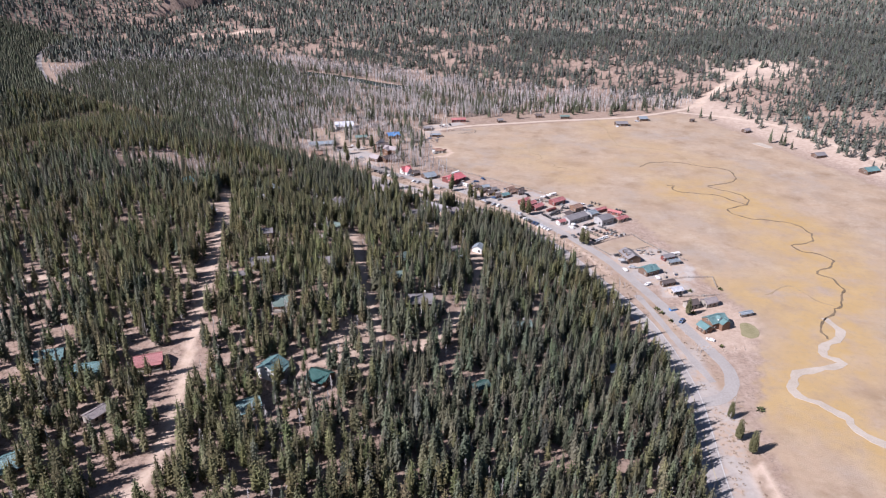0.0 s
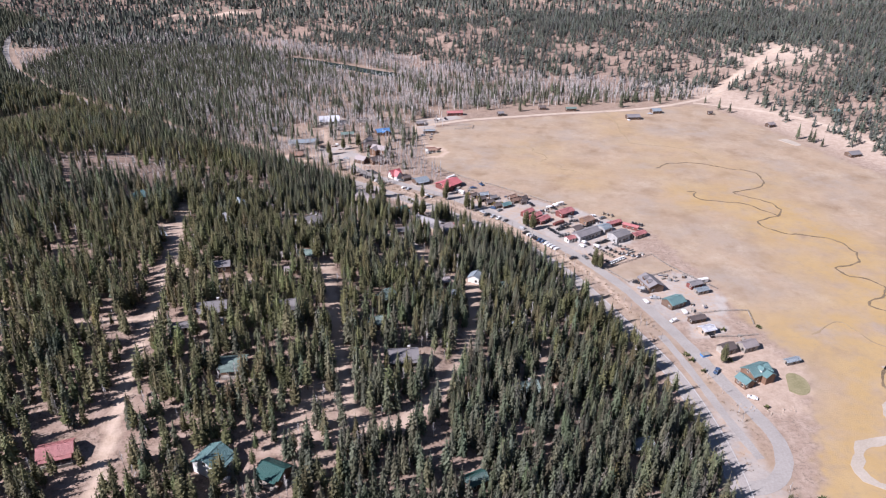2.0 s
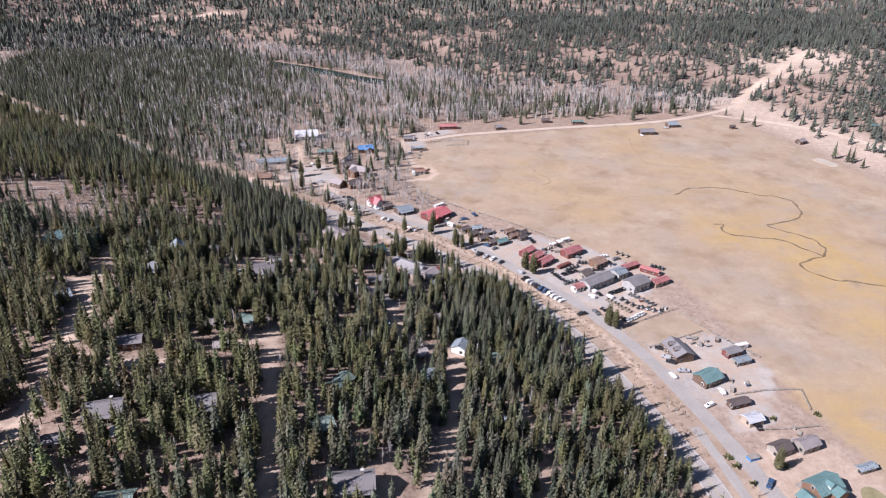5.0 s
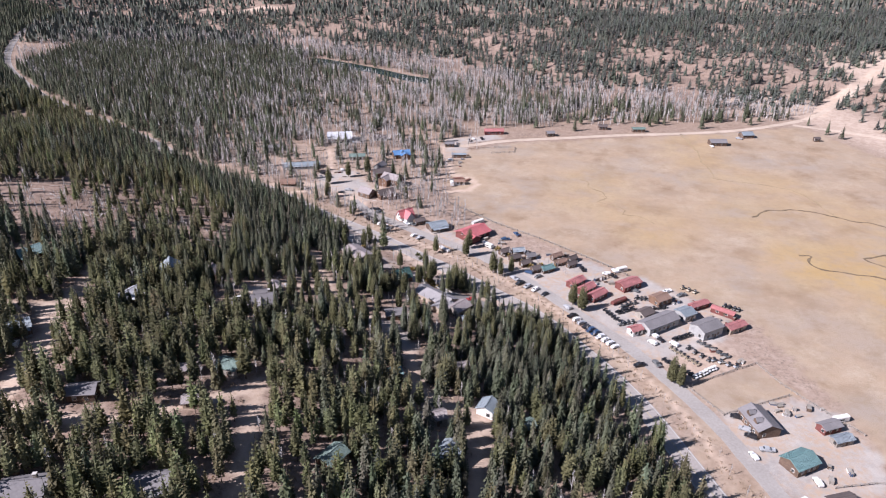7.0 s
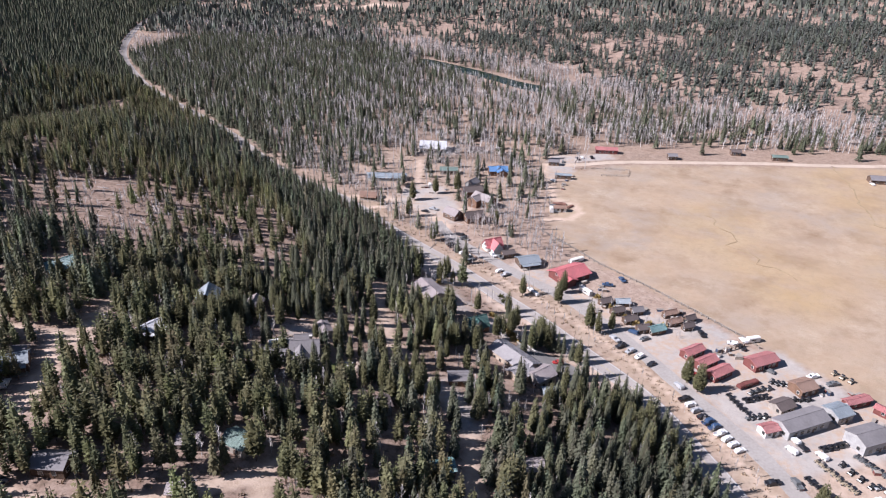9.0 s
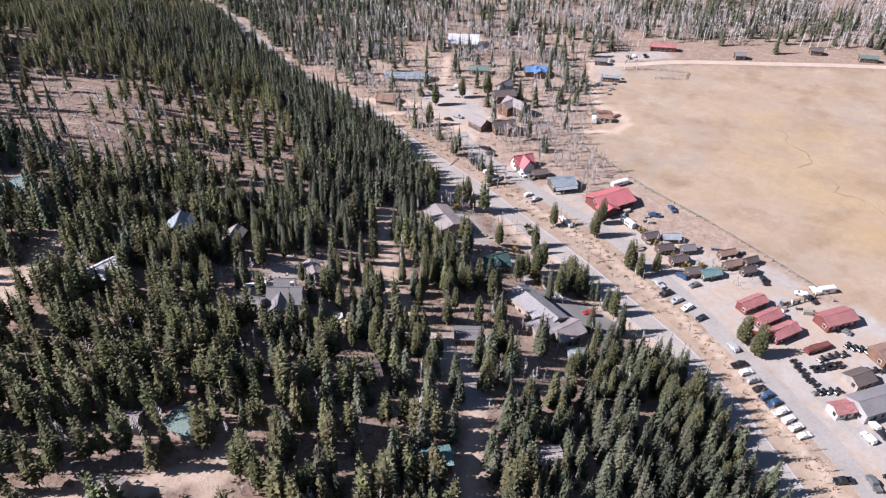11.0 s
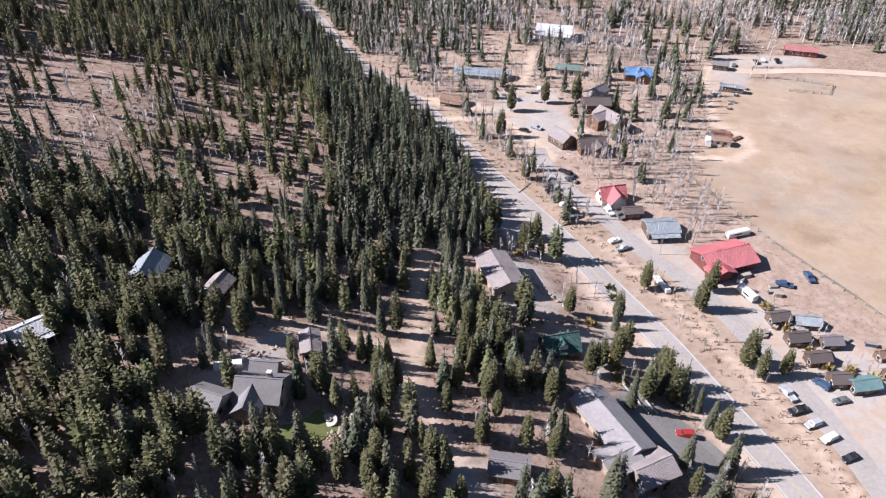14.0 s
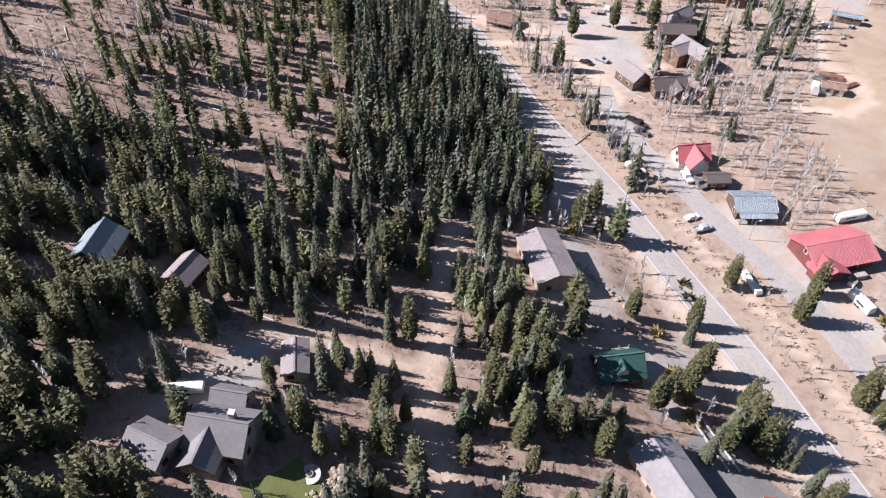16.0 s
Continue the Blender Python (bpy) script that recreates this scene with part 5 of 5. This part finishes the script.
tagged(scatter("green_shrubs", [bush(i) for i in range(4)], np.array([(144, 390), (157, 390), (131, 361), (134, 352), (177, 394), (154, 325), (153, 270), (129, 366), (150, 362), (-24, 566), (-21, 562)]),
               np.full(11, 2.6), [SHRUB], "rounded green shrubs in dry yards", "shrubs", sink=0.1))


def brush_density(x, y):
    d = line_distance(HIGHWAY, x, y)
    return np.where((d < -6) & (d > -22) & (y < 700), 0.13, np.where((d > 6) & (d < 200), np.where(y > 380, 0.055, 0.02), np.where((d < -6) & (y > 600) & (y < 900) & (x < 0), 0.035, 0)))


brush = grid_points(-240, 160, 200, 900, 3.2, brush_density)
scatter("dry_brush", [tuft(10 + i, 14) for i in range(5)], brush, talls(len(brush), 0.6, 1.9), [BRUSH], "low dry brush on bare ground", "brush", sink=0.1)
golden = np.array([(-14, 533), (-17, 535), (-12, 530), (-15, 531), (-10, 526), (-56, 566), (-24, 545), (-180, 400), (-176, 404), (41, 560), (47, 562), (29, 572), (36, 566), (53, 563), (22, 580), (-172, 470)])
scatter("golden_shrubs", [bush(20 + i, 40) for i in range(3)], golden, talls(len(golden), 2, 3.6), [GOLD_LEAF], "yellow autumn shrubs beside the lodge", "shrubs", sink=0.1)


# ---- vehicles ----
def wheels(parent, half, ys, r, wide):
    for y in ys:
        for sg in (-1, 1):
            bm = bmesh.new()
            bmesh.ops.create_cone(bm, cap_ends=True, segments=12, radius1=r, radius2=r, depth=wide, matrix=Matrix.Translation((sg * (half - wide / 2 + 0.02), y, r)) @ Matrix.Rotation(radians(90), 4, "Y"))
            w = part("wheel", bm, TYRE, parent)
            bm = bmesh.new()
            bmesh.ops.create_cone(bm, cap_ends=True, segments=8, radius1=r * 0.55, radius2=r * 0.5, depth=0.04, matrix=Matrix.Translation((sg * (half + 0.03), y, r)) @ Matrix.Rotation(radians(90), 4, "Y"))
            part("rim", bm, STEEL, w)


SHAPES = {
    "suv": (1.85, [(-2.30, 0.36), (2.25, 0.36), (2.36, 0.62), (2.28, 0.95), (1.15, 1.06), (0.55, 1.66), (-2.0, 1.72), (-2.34, 1.05), (-2.36, 0.6)], [(0.98, 1.10), (0.52, 1.58), (-1.95, 1.62), (-2.16, 1.10)], (-1.45, 1.42)),
    "sedan": (1.78, [(-2.25, 0.32), (2.25, 0.32), (2.33, 0.6), (2.2, 0.85), (1.05, 0.95), (0.35, 1.40), (-1.1, 1.43), (-1.75, 1.02), (-2.28, 0.98), (-2.33, 0.6)], [(0.88, 0.97), (0.32, 1.34), (-1.08, 1.37), (-1.62, 1.0)], (-1.4, 1.4)),
    "pickup": (1.95, [(-2.85, 0.45), (2.6, 0.45), (2.7, 0.75), (2.6, 1.08), (1.5, 1.16), (0.95, 1.80), (-0.65, 1.84), (-0.85, 1.16), (-0.9, 0.82), (-2.72, 0.82), (-2.74, 1.14), (-2.88, 1.14)], [(1.32, 1.18), (0.92, 1.70), (-0.6, 1.73), (-0.74, 1.18)], (-1.75, 1.72)),
}


def vehicle(kind, colour):
    wide, outline, glasshouse, axles = SHAPES[kind]
    e = tagged(new(kind), f"{colour} {kind} parked on gravel beside the road", "car", "parked vehicles")
    bm = bmesh.new()
    prism(bm, outline, -wide / 2, wide / 2)
    for v in bm.verts:
        if v.co.z > 1.2:
            v.co.x *= 0.84
    body = part("body", bm, PAINTS[colour], e)
    if kind == "pickup":
        for sg in (-1, 1):
            part("bed_side", boxed(*sorted((sg * wide / 2, sg * (wide / 2 - 0.08))), -2.75, -0.86, 0.8, 1.15), PAINTS[colour], e)
    bm = bmesh.new()
    prism(bm, glasshouse, -wide / 2 * 0.93, wide / 2 * 0.93)
    for v in bm.verts:
        if v.co.z > 1.2:
            v.co.x *= 0.93
    part("side_windows", bm, PANE, e)
    bm = bmesh.new()
    (y0, z0), (y1, z1) = glasshouse[0], glasshouse[1]
    vs = [bm.verts.new((sg * wide * 0.36, y + 0.16, z + 0.015)) for sg, y, z in ((-1, y0, z0), (1, y0, z0), (1, y1, z1), (-1, y1, z1))]
    bm.faces.new(vs)
    part("windscreen", bm, PANE, e)
    front = outline[2][0]
    for sg in (-1, 1):
        part("headlight", boxed(sg * wide * 0.36 - 0.16, sg * wide * 0.36 + 0.16, front - 0.16, front + 0.02, 0.64, 0.80), WHITE_WALL, e)
        part("tail_light", boxed(sg * wide * 0.40 - 0.1, sg * wide * 0.40 + 0.1, outline[0][0] - 0.09, outline[0][0] + 0.1, 0.72, 0.9), PAINTS["red"], e)
    part("bumper", boxed(-wide * 0.45, wide * 0.45, front - 0.05, front + 0.08, 0.36, 0.55), PAINTS["grey"], e)
    wheels(e, wide / 2, axles, 0.36 if kind != "pickup" else 0.40, 0.24)
    return e


def buggy(colour):
    e = tagged(new("utility_buggy"), f"{colour} off-road buggy with roof parked in a row", "buggy", "rental buggies in rows")
    bm = bmesh.new()
    prism(bm, [(-1.35, 0.45), (1.3, 0.45), (1.4, 0.75), (1.2, 0.98), (0.6, 1.0), (0.5, 0.62), (-0.45, 0.62), (-0.5, 0.95), (-1.38, 0.95)], -0.68, 0.68)
    part("body", bm, PAINTS[colour], e)
    bm = bmesh.new()
    prism(bm, [(0.45, 1.80), (-0.75, 1.84), (-0.75, 1.90), (0.40, 1.88)], -0.66, 0.66)
    part("roof", bm, PAINTS["black"] if colour != "white" else PAINTS["white"], e)
    for x in (-0.6, 0.6):
        for y, y2 in ((0.75, 0.4), (-0.7, -0.7)):
            bm = bmesh.new()
            v = box(bm, x - 0.03, x + 0.03, y2 - 0.03, y2 + 0.03, 0.9, 1.82)
            for k in v:
                if k.co.z < 1:
                    k.co.y += y - y2
            part("post", bm, PAINTS["black"], e)
    part("seat", boxed(-0.55, 0.55, -0.45, -0.1, 0.62, 1.0), TYRE, e)
    wheels(e, 0.78, (-0.95, 0.95), 0.34, 0.26)
    return e


PROTOS = {}


def park(make, key, x, y, turn):
    """Parks a vehicle with its nose towards turn degrees from +y."""
    m = pose(x, y, float(height(x, y)) + 0.07, 0, 0, turn)
    if key not in PROTOS:
        PROTOS[key] = make(*key) if isinstance(key, tuple) else make(key)
        PROTOS[key].matrix_basis = m
        return PROTOS[key]
    return copy_thing(PROTOS[key], m)


KINDS = ("suv", "pickup", "sedan", "suv", "pickup")
COLOURS = ("black", "white", "silver", "grey", "white", "blue", "black", "silver", "white", "tan")
CARS = [(-67, 619, -40), (-64, 616, -40), (-61, 613, -40), (-57, 609, -40), (-53, 606, -40), (-50, 603, -40), (-47, 600, -40), (-37, 609, 40), (-33, 608, 60), (-11, 577, 40), (-8, 574, 40), (-62, 629, 70), (-59, 628, 70),
        (-57, 624, 70), (-67, 541, 60), (-77, 491, 30), (-30, 592, -40), (-26, 589, -40),
        (61, 510, -50), (63, 507, -50), (65, 504, -50), (67, 501, -50), (71, 496, -50), (73, 493, -50), (75, 490.5, -50), (77, 488, -50), (79, 485.5, -50), (69, 498.5, -50),
        (35, 540, 140), (39, 537, 140), (43, 534, 140), (48, 530, 140), (32, 545, 50), (66, 527, 80), (59, 518, 40), (40, 553, 60), (45, 549, 130), (70, 561, 20), (86, 555, 40), (83, 557, 90), (88, 561, 30), (96, 540, 60),
        (113, 541, 120), (120, 538, 120), (97, 491, 40), (99, 497, 30), (101, 494, 30), (88, 472, 110), (96, 474, 20), (124, 430, 60), (123, 434, 60), (122, 419, 20), (128, 423, 90), (122, 441, 70),
        (107, 491, 40), (10, 517, 110), (21, 558, 40), (26, 594, 100), (33, 602, 30), (132, 398, 120), (141, 408, 10), (150, 332, 60), (140, 352, 150),
        (-112, 690, 60), (-106, 684, 60), (-100, 700, 20), (-90, 655, 90), (-86, 660, 80), (-112, 765, 20), (-106, 768, 20), (-100, 772, 20), (-18, 778, 10), (-8, 788, 30), (2, 795, 20), (-5, 792, 20), (-20, 735, 60), (-14, 690, 70),
        (-94, 330, 10), (-66, 340, 40), (-20, 310, 30), (-150, 405, 20), (-118, 372, 80), (2, 412, 20), (-84, 290, 60), (-137, 248, 20), (-70, 250, 90), (200, 803, 20), (230, 830, 70), (148, 385, 10)]
for i, (x, y, turn) in enumerate(CARS):
    park(vehicle, (KINDS[(i * 7) % 5], "red" if (x, y) in ((10, 517), (66, 527)) else "blue" if (x, y) in ((-52, 605), (40, 553), (33, 602)) else COLOURS[(i * 3 + i * i // 7) % 10]), x, y, turn + random.uniform(-6, 6))
car_on_road = park(vehicle, ("suv", "black"), -122, 639, 52)
ROWS_OF_BUGGIES = [((100, 477), (110, 467), 7, "black"), ((105, 487), (114, 476), 7, "tan"), ((113, 488), (120, 480), 4, "black"), ((119, 494), (129, 484), 6, "grey"), ((111, 466), (121, 474), 7, "white"),
                   ((122, 480), (131, 476), 4, "silver"), ((78, 517), (83, 509), 5, "black"), ((84, 516), (92, 521), 5, "black"), ((84, 505), (90, 508), 4, "grey"), ((96, 532), (102, 531), 4, "black"), ((108, 495), (116, 500), 5, "black"),
                   ((140, 530), (146, 526), 4, "black"), ((122, 546), (128, 542), 3, "tan"), ((87, 522), (94, 527), 4, "grey"), ((100, 521), (108, 524), 4, "black")]
for (ax, ay), (bx, by), n, colour in ROWS_OF_BUGGIES:
    for i in range(n):
        s = i / (n - 1)
        park(buggy, colour, ax + (bx - ax) * s + random.uniform(-0.3, 0.3), ay + (by - ay) * s + random.uniform(-0.3, 0.3), 40 + random.uniform(-12, 12) + (90 if n < 5 else 0))


def trailer(name, label, x, y, turn, l=7.0, w=2.3, h=2.4, mat=WHITE_WALL):
    e = tagged(new(name), label, "trailer")
    bm = bmesh.new()
    prism(bm, [(-w / 2, 0.5), (w / 2, 0.5), (w / 2, h + 0.1), (w / 2 - 0.3, h + 0.4), (-w / 2 + 0.3, h + 0.4), (-w / 2, h + 0.1)], -l / 2, l / 2)
    part("body", bm, mat, e)
    part("drawbar", boxed(l / 2, l / 2 + 1.2, -0.08, 0.08, 0.5, 0.62), STEEL, e)
    for sg in (-1, 1):
        part("side_window", boxed(-l * 0.25, l * 0.1, sg * (w / 2 + 0.01) - 0.02, sg * (w / 2 + 0.01) + 0.02, 1.3, 1.9), PANE, e)
        for ax in (-0.5, 0.5):
            bm = bmesh.new()
            bmesh.ops.create_cone(bm, cap_ends=True, segments=10, radius1=0.36, radius2=0.36, depth=0.22, matrix=Matrix.Translation((ax, sg * (w / 2 - 0.1), 0.36)) @ Matrix.Rotation(radians(90), 4, "X"))
            part("wheel", bm, TYRE, e)
    place(e, x, y, turn, float(height(x, y)) + 0.02)


trailer("camper_trailer", "long white trailer behind the red barn", 8, 616, 46, 9, 2.4, 2.0)
trailer("cargo_trailer", "white boxy trailer on the driveway", -91, 467, 38, 6.5, 2.2, 1.3)
trailer("camper_trailer", "white camper parked in the shop yard", 163, 444, 20, 6.5)
trailer("camper_trailer", "white camper beside the hut", -14, 681, 100, 6, 2.3)
trailer("flat_red_trailer", "low dark red trailer on gravel", 86, 527, 40, 10, 2.4, 1.6, RED_WALL)
trailer("camper_trailer", "white trailer at the shed row", 92, 562, 30, 6, 2.3)
trailer("camper_trailer", "white camper among the cabins", 16, 583, 140, 7)


# ---- fences, rails and posts ----
def fence(name, label, line, gap=3.0, tall=1.25, rails=2, mat=WOOD_GREY):
    e = tagged(new(name), label, "fence")
    pts = spline(line, 1000)
    seg = []
    for a, b in zip(pts[:-1], pts[1:]):
        n = max(1, round(np.linalg.norm(b - a) / gap))
        seg += [a + (b - a) * i / n for i in range(n)]
    seg.append(pts[-1])
    post = rail = None
    for i, p in enumerate(seg):
        z = float(height(p[0], p[1]))
        if post is None:
            post = part("post", boxed(-0.1 * tall, 0.1 * tall, -0.1 * tall, 0.1 * tall, -0.3, tall), mat, e)
            o = post
        else:
            o = new("post", post.data)
            o.parent = e
        o.matrix_basis = pose(p[0], p[1], z, random.uniform(-4, 4), random.uniform(-4, 4), random.uniform(0, 90))
        if i + 1 < len(seg):
            q = seg[i + 1]
            ln, z2 = float(np.linalg.norm(q - p)), float(height(q[0], q[1]))
            for k in range(rails):
                if rail is None:
                    rail = part("rail", boxed(0, 1, -0.07, 0.07, -0.07, 0.07), mat, e)
                    r = rail
                else:
                    r = new("rail", rail.data)
                    r.parent = e
                r.matrix_basis = pose(p[0], p[1], z + tall * (0.45 + 0.42 * k) + random.uniform(-0.05, 0.05), 0, -math.degrees(math.atan2(z2 - z, ln)), math.degrees(math.atan2(q[1] - p[1], q[0] - p[0]))) @ Matrix.Diagonal((ln, 1, 1, 1))
    return e


fence("log_fence", "weathered log rail fence along the meadow", [(-18, 651), (-6, 641), (6, 630), (20, 617), (47, 598), (68, 581), (88, 564), (94, 557)], 4.0, 1.6)
fence("log_fence", "weathered log fence at the paddock edge", [(141, 480), (147, 466), (153, 457), (161, 446), (169, 436)])
fence("log_fence", "weathered fence between yard and paddock", [(106, 459), (124, 470), (141, 480)])
fence("log_fence", "weathered fence on the paddock's road side", [(106, 459), (117, 442), (148, 458)])
fence("log_fence", "weathered yard fence beside the meadow", [(146, 406), (162, 410), (178, 411), (176, 397)])
fence("log_fence", "weathered yard fence below the old barn", [(148, 383), (162, 384), (174, 386)])
fence("corral", "pale wooden corral by the gravel road", [(12, 757), (30, 762), (31, 774), (14, 773)], 3.5, 1.5)
fence("guard_rail", "pale rail beside the lodge ramp", [(-10, 525.5), (-5, 521.5), (0, 518)], 2.0, 1.0, 2, CONCRETE)
fence("guard_rail", "pale rail beside the lodge ramp", [(-8, 527), (-3, 523), (2, 519.5)], 2.0, 1.0, 2, CONCRETE)
fence("log_fence", "dark log wall beside the red shops", [(74, 545), (88, 557)], 2.5, 1.8, 3, WOOD_DARK)


def pole(label, x, y, tall):
    e = tagged(new("street_lamp"), label, "street lamp")
    for nm, a, b, r in (("pole", (0, 0, -0.4), (0, 0, tall), 0.09), ("arm", (0, 0, tall - 0.1), (1.1, 0, tall + 0.1), 0.05)):
        k = Kit()
        k.cone(a, b, r, r * 0.7, 8, 0)
        v, f, s = k.done()
        o = new(nm, mesh_from(nm, v, f, [STEEL]))
        o.parent = e
    part("lamp_head", boxed(0.8, 1.4, -0.14, 0.14, tall + 0.02, tall + 0.18), WHITE_WALL, e)
    place(e, x, y, 30, float(height(x, y)))


pole("slim grey street lamp by the frontage road", -14, 592, 7.0)
pole("slim grey street lamp in the cabin yard", 23, 562, 6.0)


# ---- yard details ----
tagged(ribbon("lawn", [(-67, 457), (-65, 462), (-63, 468)], 7.5, LAWN, 0.14, step=1.5, vary=0.15), "small mown green lawn beside the large house", "lawn", kind="structure")
tagged(blob("lawn", [(170, 338), (174, 335), (179, 337), (182, 343), (181.5, 349), (178, 352.5), (174, 351), (172, 345)], 0.12, DRY_LAWN, 0.3), "round faded green lawn beside the teal-roofed house", "lawn", kind="structure")


def ring_pit(x, y, z):
    e = tagged(new("fire_pit"), "round pale patio with a dark fire pit", "fire pit")
    for nm, r, h0, h1, m in (("patio", 1.9, -0.4, 0.10, CONCRETE), ("pit_wall", 0.65, 0.10, 0.45, STONE), ("ash", 0.45, 0.45, 0.47, TYRE)):
        bm = bmesh.new()
        bmesh.ops.create_cone(bm, cap_ends=True, segments=24, radius1=r, radius2=r, depth=h1 - h0, matrix=Matrix.Translation((0, 0, (h0 + h1) / 2)))
        part(nm, bm, m, e)
    place(e, x, y, 0, z)


ring_pit(-63.2, 467.6, float(height(-63.2, 467.6)) + 0.25)


def rock_kit(seed):
    g = random.Random(seed)
    bm = bmesh.new()
    bmesh.ops.create_icosphere(bm, subdivisions=1, radius=0.5)
    v = np.array([tuple(q.co * g.uniform(0.75, 1.2)) for q in bm.verts])
    v[:, 2] = v[:, 2] * 0.7 + 0.2
    f = np.array([[q.index for q in p.verts] for p in bm.faces])
    bm.free()
    return v, f, np.zeros(len(f), int)


def rock_line(line, n, spread):
    c = spline(line, 0.5)
    i = rng.integers(0, len(c), n)
    return c[i] + rng.normal(0, spread, (n, 2))


stones = np.concatenate([rock_line([(-60, 464), (-59, 468), (-60, 472)], 90, 0.8), rock_line([(-92, 450), (-86, 446), (-78, 448), (-72, 452)], 80, 0.7), rock_line([(-96, 462), (-93, 470), (-88, 476), (-86, 482)], 60, 0.6),
                         rock_line([(-50, 556), (-42, 552), (-34, 549)], 50, 0.9), rock_line([(138, 330), (150, 322), (166, 324)], 40, 1.5), rock_line([(-230, 560), (-190, 545), (-150, 560)], 120, 16)])
scatter("boulders", [rock_kit(i) for i in range(4)], stones, talls(len(stones), 0.4, 1.3), [ROCK], "tan boulders edging yards and the open slope", "boulders", sink=0.05)


def log_kit(seed):
    g = random.Random(seed)
    k = Kit()
    k.cone((-0.5, 0, 0.025), (0.5, g.uniform(-0.05, 0.05), 0.02), 0.022, 0.012, 5, 0)
    return k.done()


fallen = grid_points(-290, -60, 480, 660, 6.0, lambda x, y: np.where(inside(OPEN_SLOPE, x, y), 0.010, 0.0025))
scatter("fallen_logs", [log_kit(i) for i in range(3)], fallen, talls(len(fallen), 5, 11), [ASPEN], "grey fallen logs lying on the open slope", "logs")


def crate(name, label, x, y, turn, l, w, h, mat):
    """A stack with a lid that overhangs a little and battens at its corners."""
    e = tagged(new(name), label, "crate")
    part("body", boxed(-l / 2, l / 2, -w / 2, w / 2, -0.1, h), mat, e)
    part("lid", boxed(-l / 2 - 0.06, l / 2 + 0.06, -w / 2 - 0.06, w / 2 + 0.06, h, h + 0.09), WOOD_GREY, e)
    for sx in (-1, 1):
        for sy in (-1, 1):
            part("batten", boxed(sx * l / 2 - 0.05, sx * l / 2 + 0.05, sy * w / 2 - 0.05, sy * w / 2 + 0.05, -0.1, h - 0.01), WOOD_DARK, e)
    place(e, x, y, turn, float(height(x, y)))


yard = random.Random(5)
for cx, cy, sx, sy, n in ((150, 448, 12, 4, 10), (120, 534, 9, 5, 9), (134, 512, 8, 6, 9), (60, 572, 12, 6, 10), (34, 570, 12, 6, 12), (20, 592, 8, 5, 6), (82, 549, 7, 5, 6), (164, 380, 7, 6, 6), (152, 414, 9, 5, 5), (128, 484, 8, 6, 6), (-100, 690, 14, 8, 8), (-8, 736, 6, 14, 6)):
    for _ in range(n):
        crate("storage_crate", "storage crate stacked in a working yard", cx + yard.uniform(-sx, sx), cy + yard.uniform(-sy, sy), yard.uniform(0, 90), yard.uniform(1.2, 3.2), yard.uniform(0.9, 1.8), yard.uniform(0.6, 1.6),
              yard.choice((WOOD_DARK, WOOD_GREY, WOOD_GREY, STEEL, TAN, PAINTS["white"], PAINTS["blue"], RED_WALL)))
crate("blue_tarp_stack", "stack under a bright blue tarp by the frontage road", 139, 366, 20, 4.5, 2.6, 1.3, BLUE_TARP)


def lumber_stack(label, x, y, turn, rows, layers, length):
    """Logs laid side by side in layers on two bearers."""
    g = random.Random(11)
    e = tagged(new("log_stack"), label, "log stack")
    for bx in (-length * 0.3, length * 0.3):
        part("bearer", boxed(bx - 0.12, bx + 0.12, -rows * 0.2, rows * 0.2, -0.1, 0.14), WOOD_GREY, e)
    for k in range(layers):
        for i in range(rows - k):
            kit = Kit()
            yy = (i - (rows - k - 1) / 2) * 0.4
            kit.cone((-length / 2 + g.uniform(-0.4, 0.4), yy, 0.33 + k * 0.34), (length / 2 + g.uniform(-0.4, 0.4), yy, 0.33 + k * 0.34), 0.19, 0.16, 7, 0)
            v, f, _ = kit.done()
            o = new("log", mesh_from("log", v, f, [RED_LOG]))
            o.parent = e
    place(e, x, y, turn, float(height(x, y)))


lumber_stack("reddish peeled logs stacked beside the riding hut", -10.5, 694, 14, 9, 3, 8.0)
lumber_stack("reddish peeled logs stacked on the pale dirt loop", -3.5, 692, 60, 6, 2, 6.0)
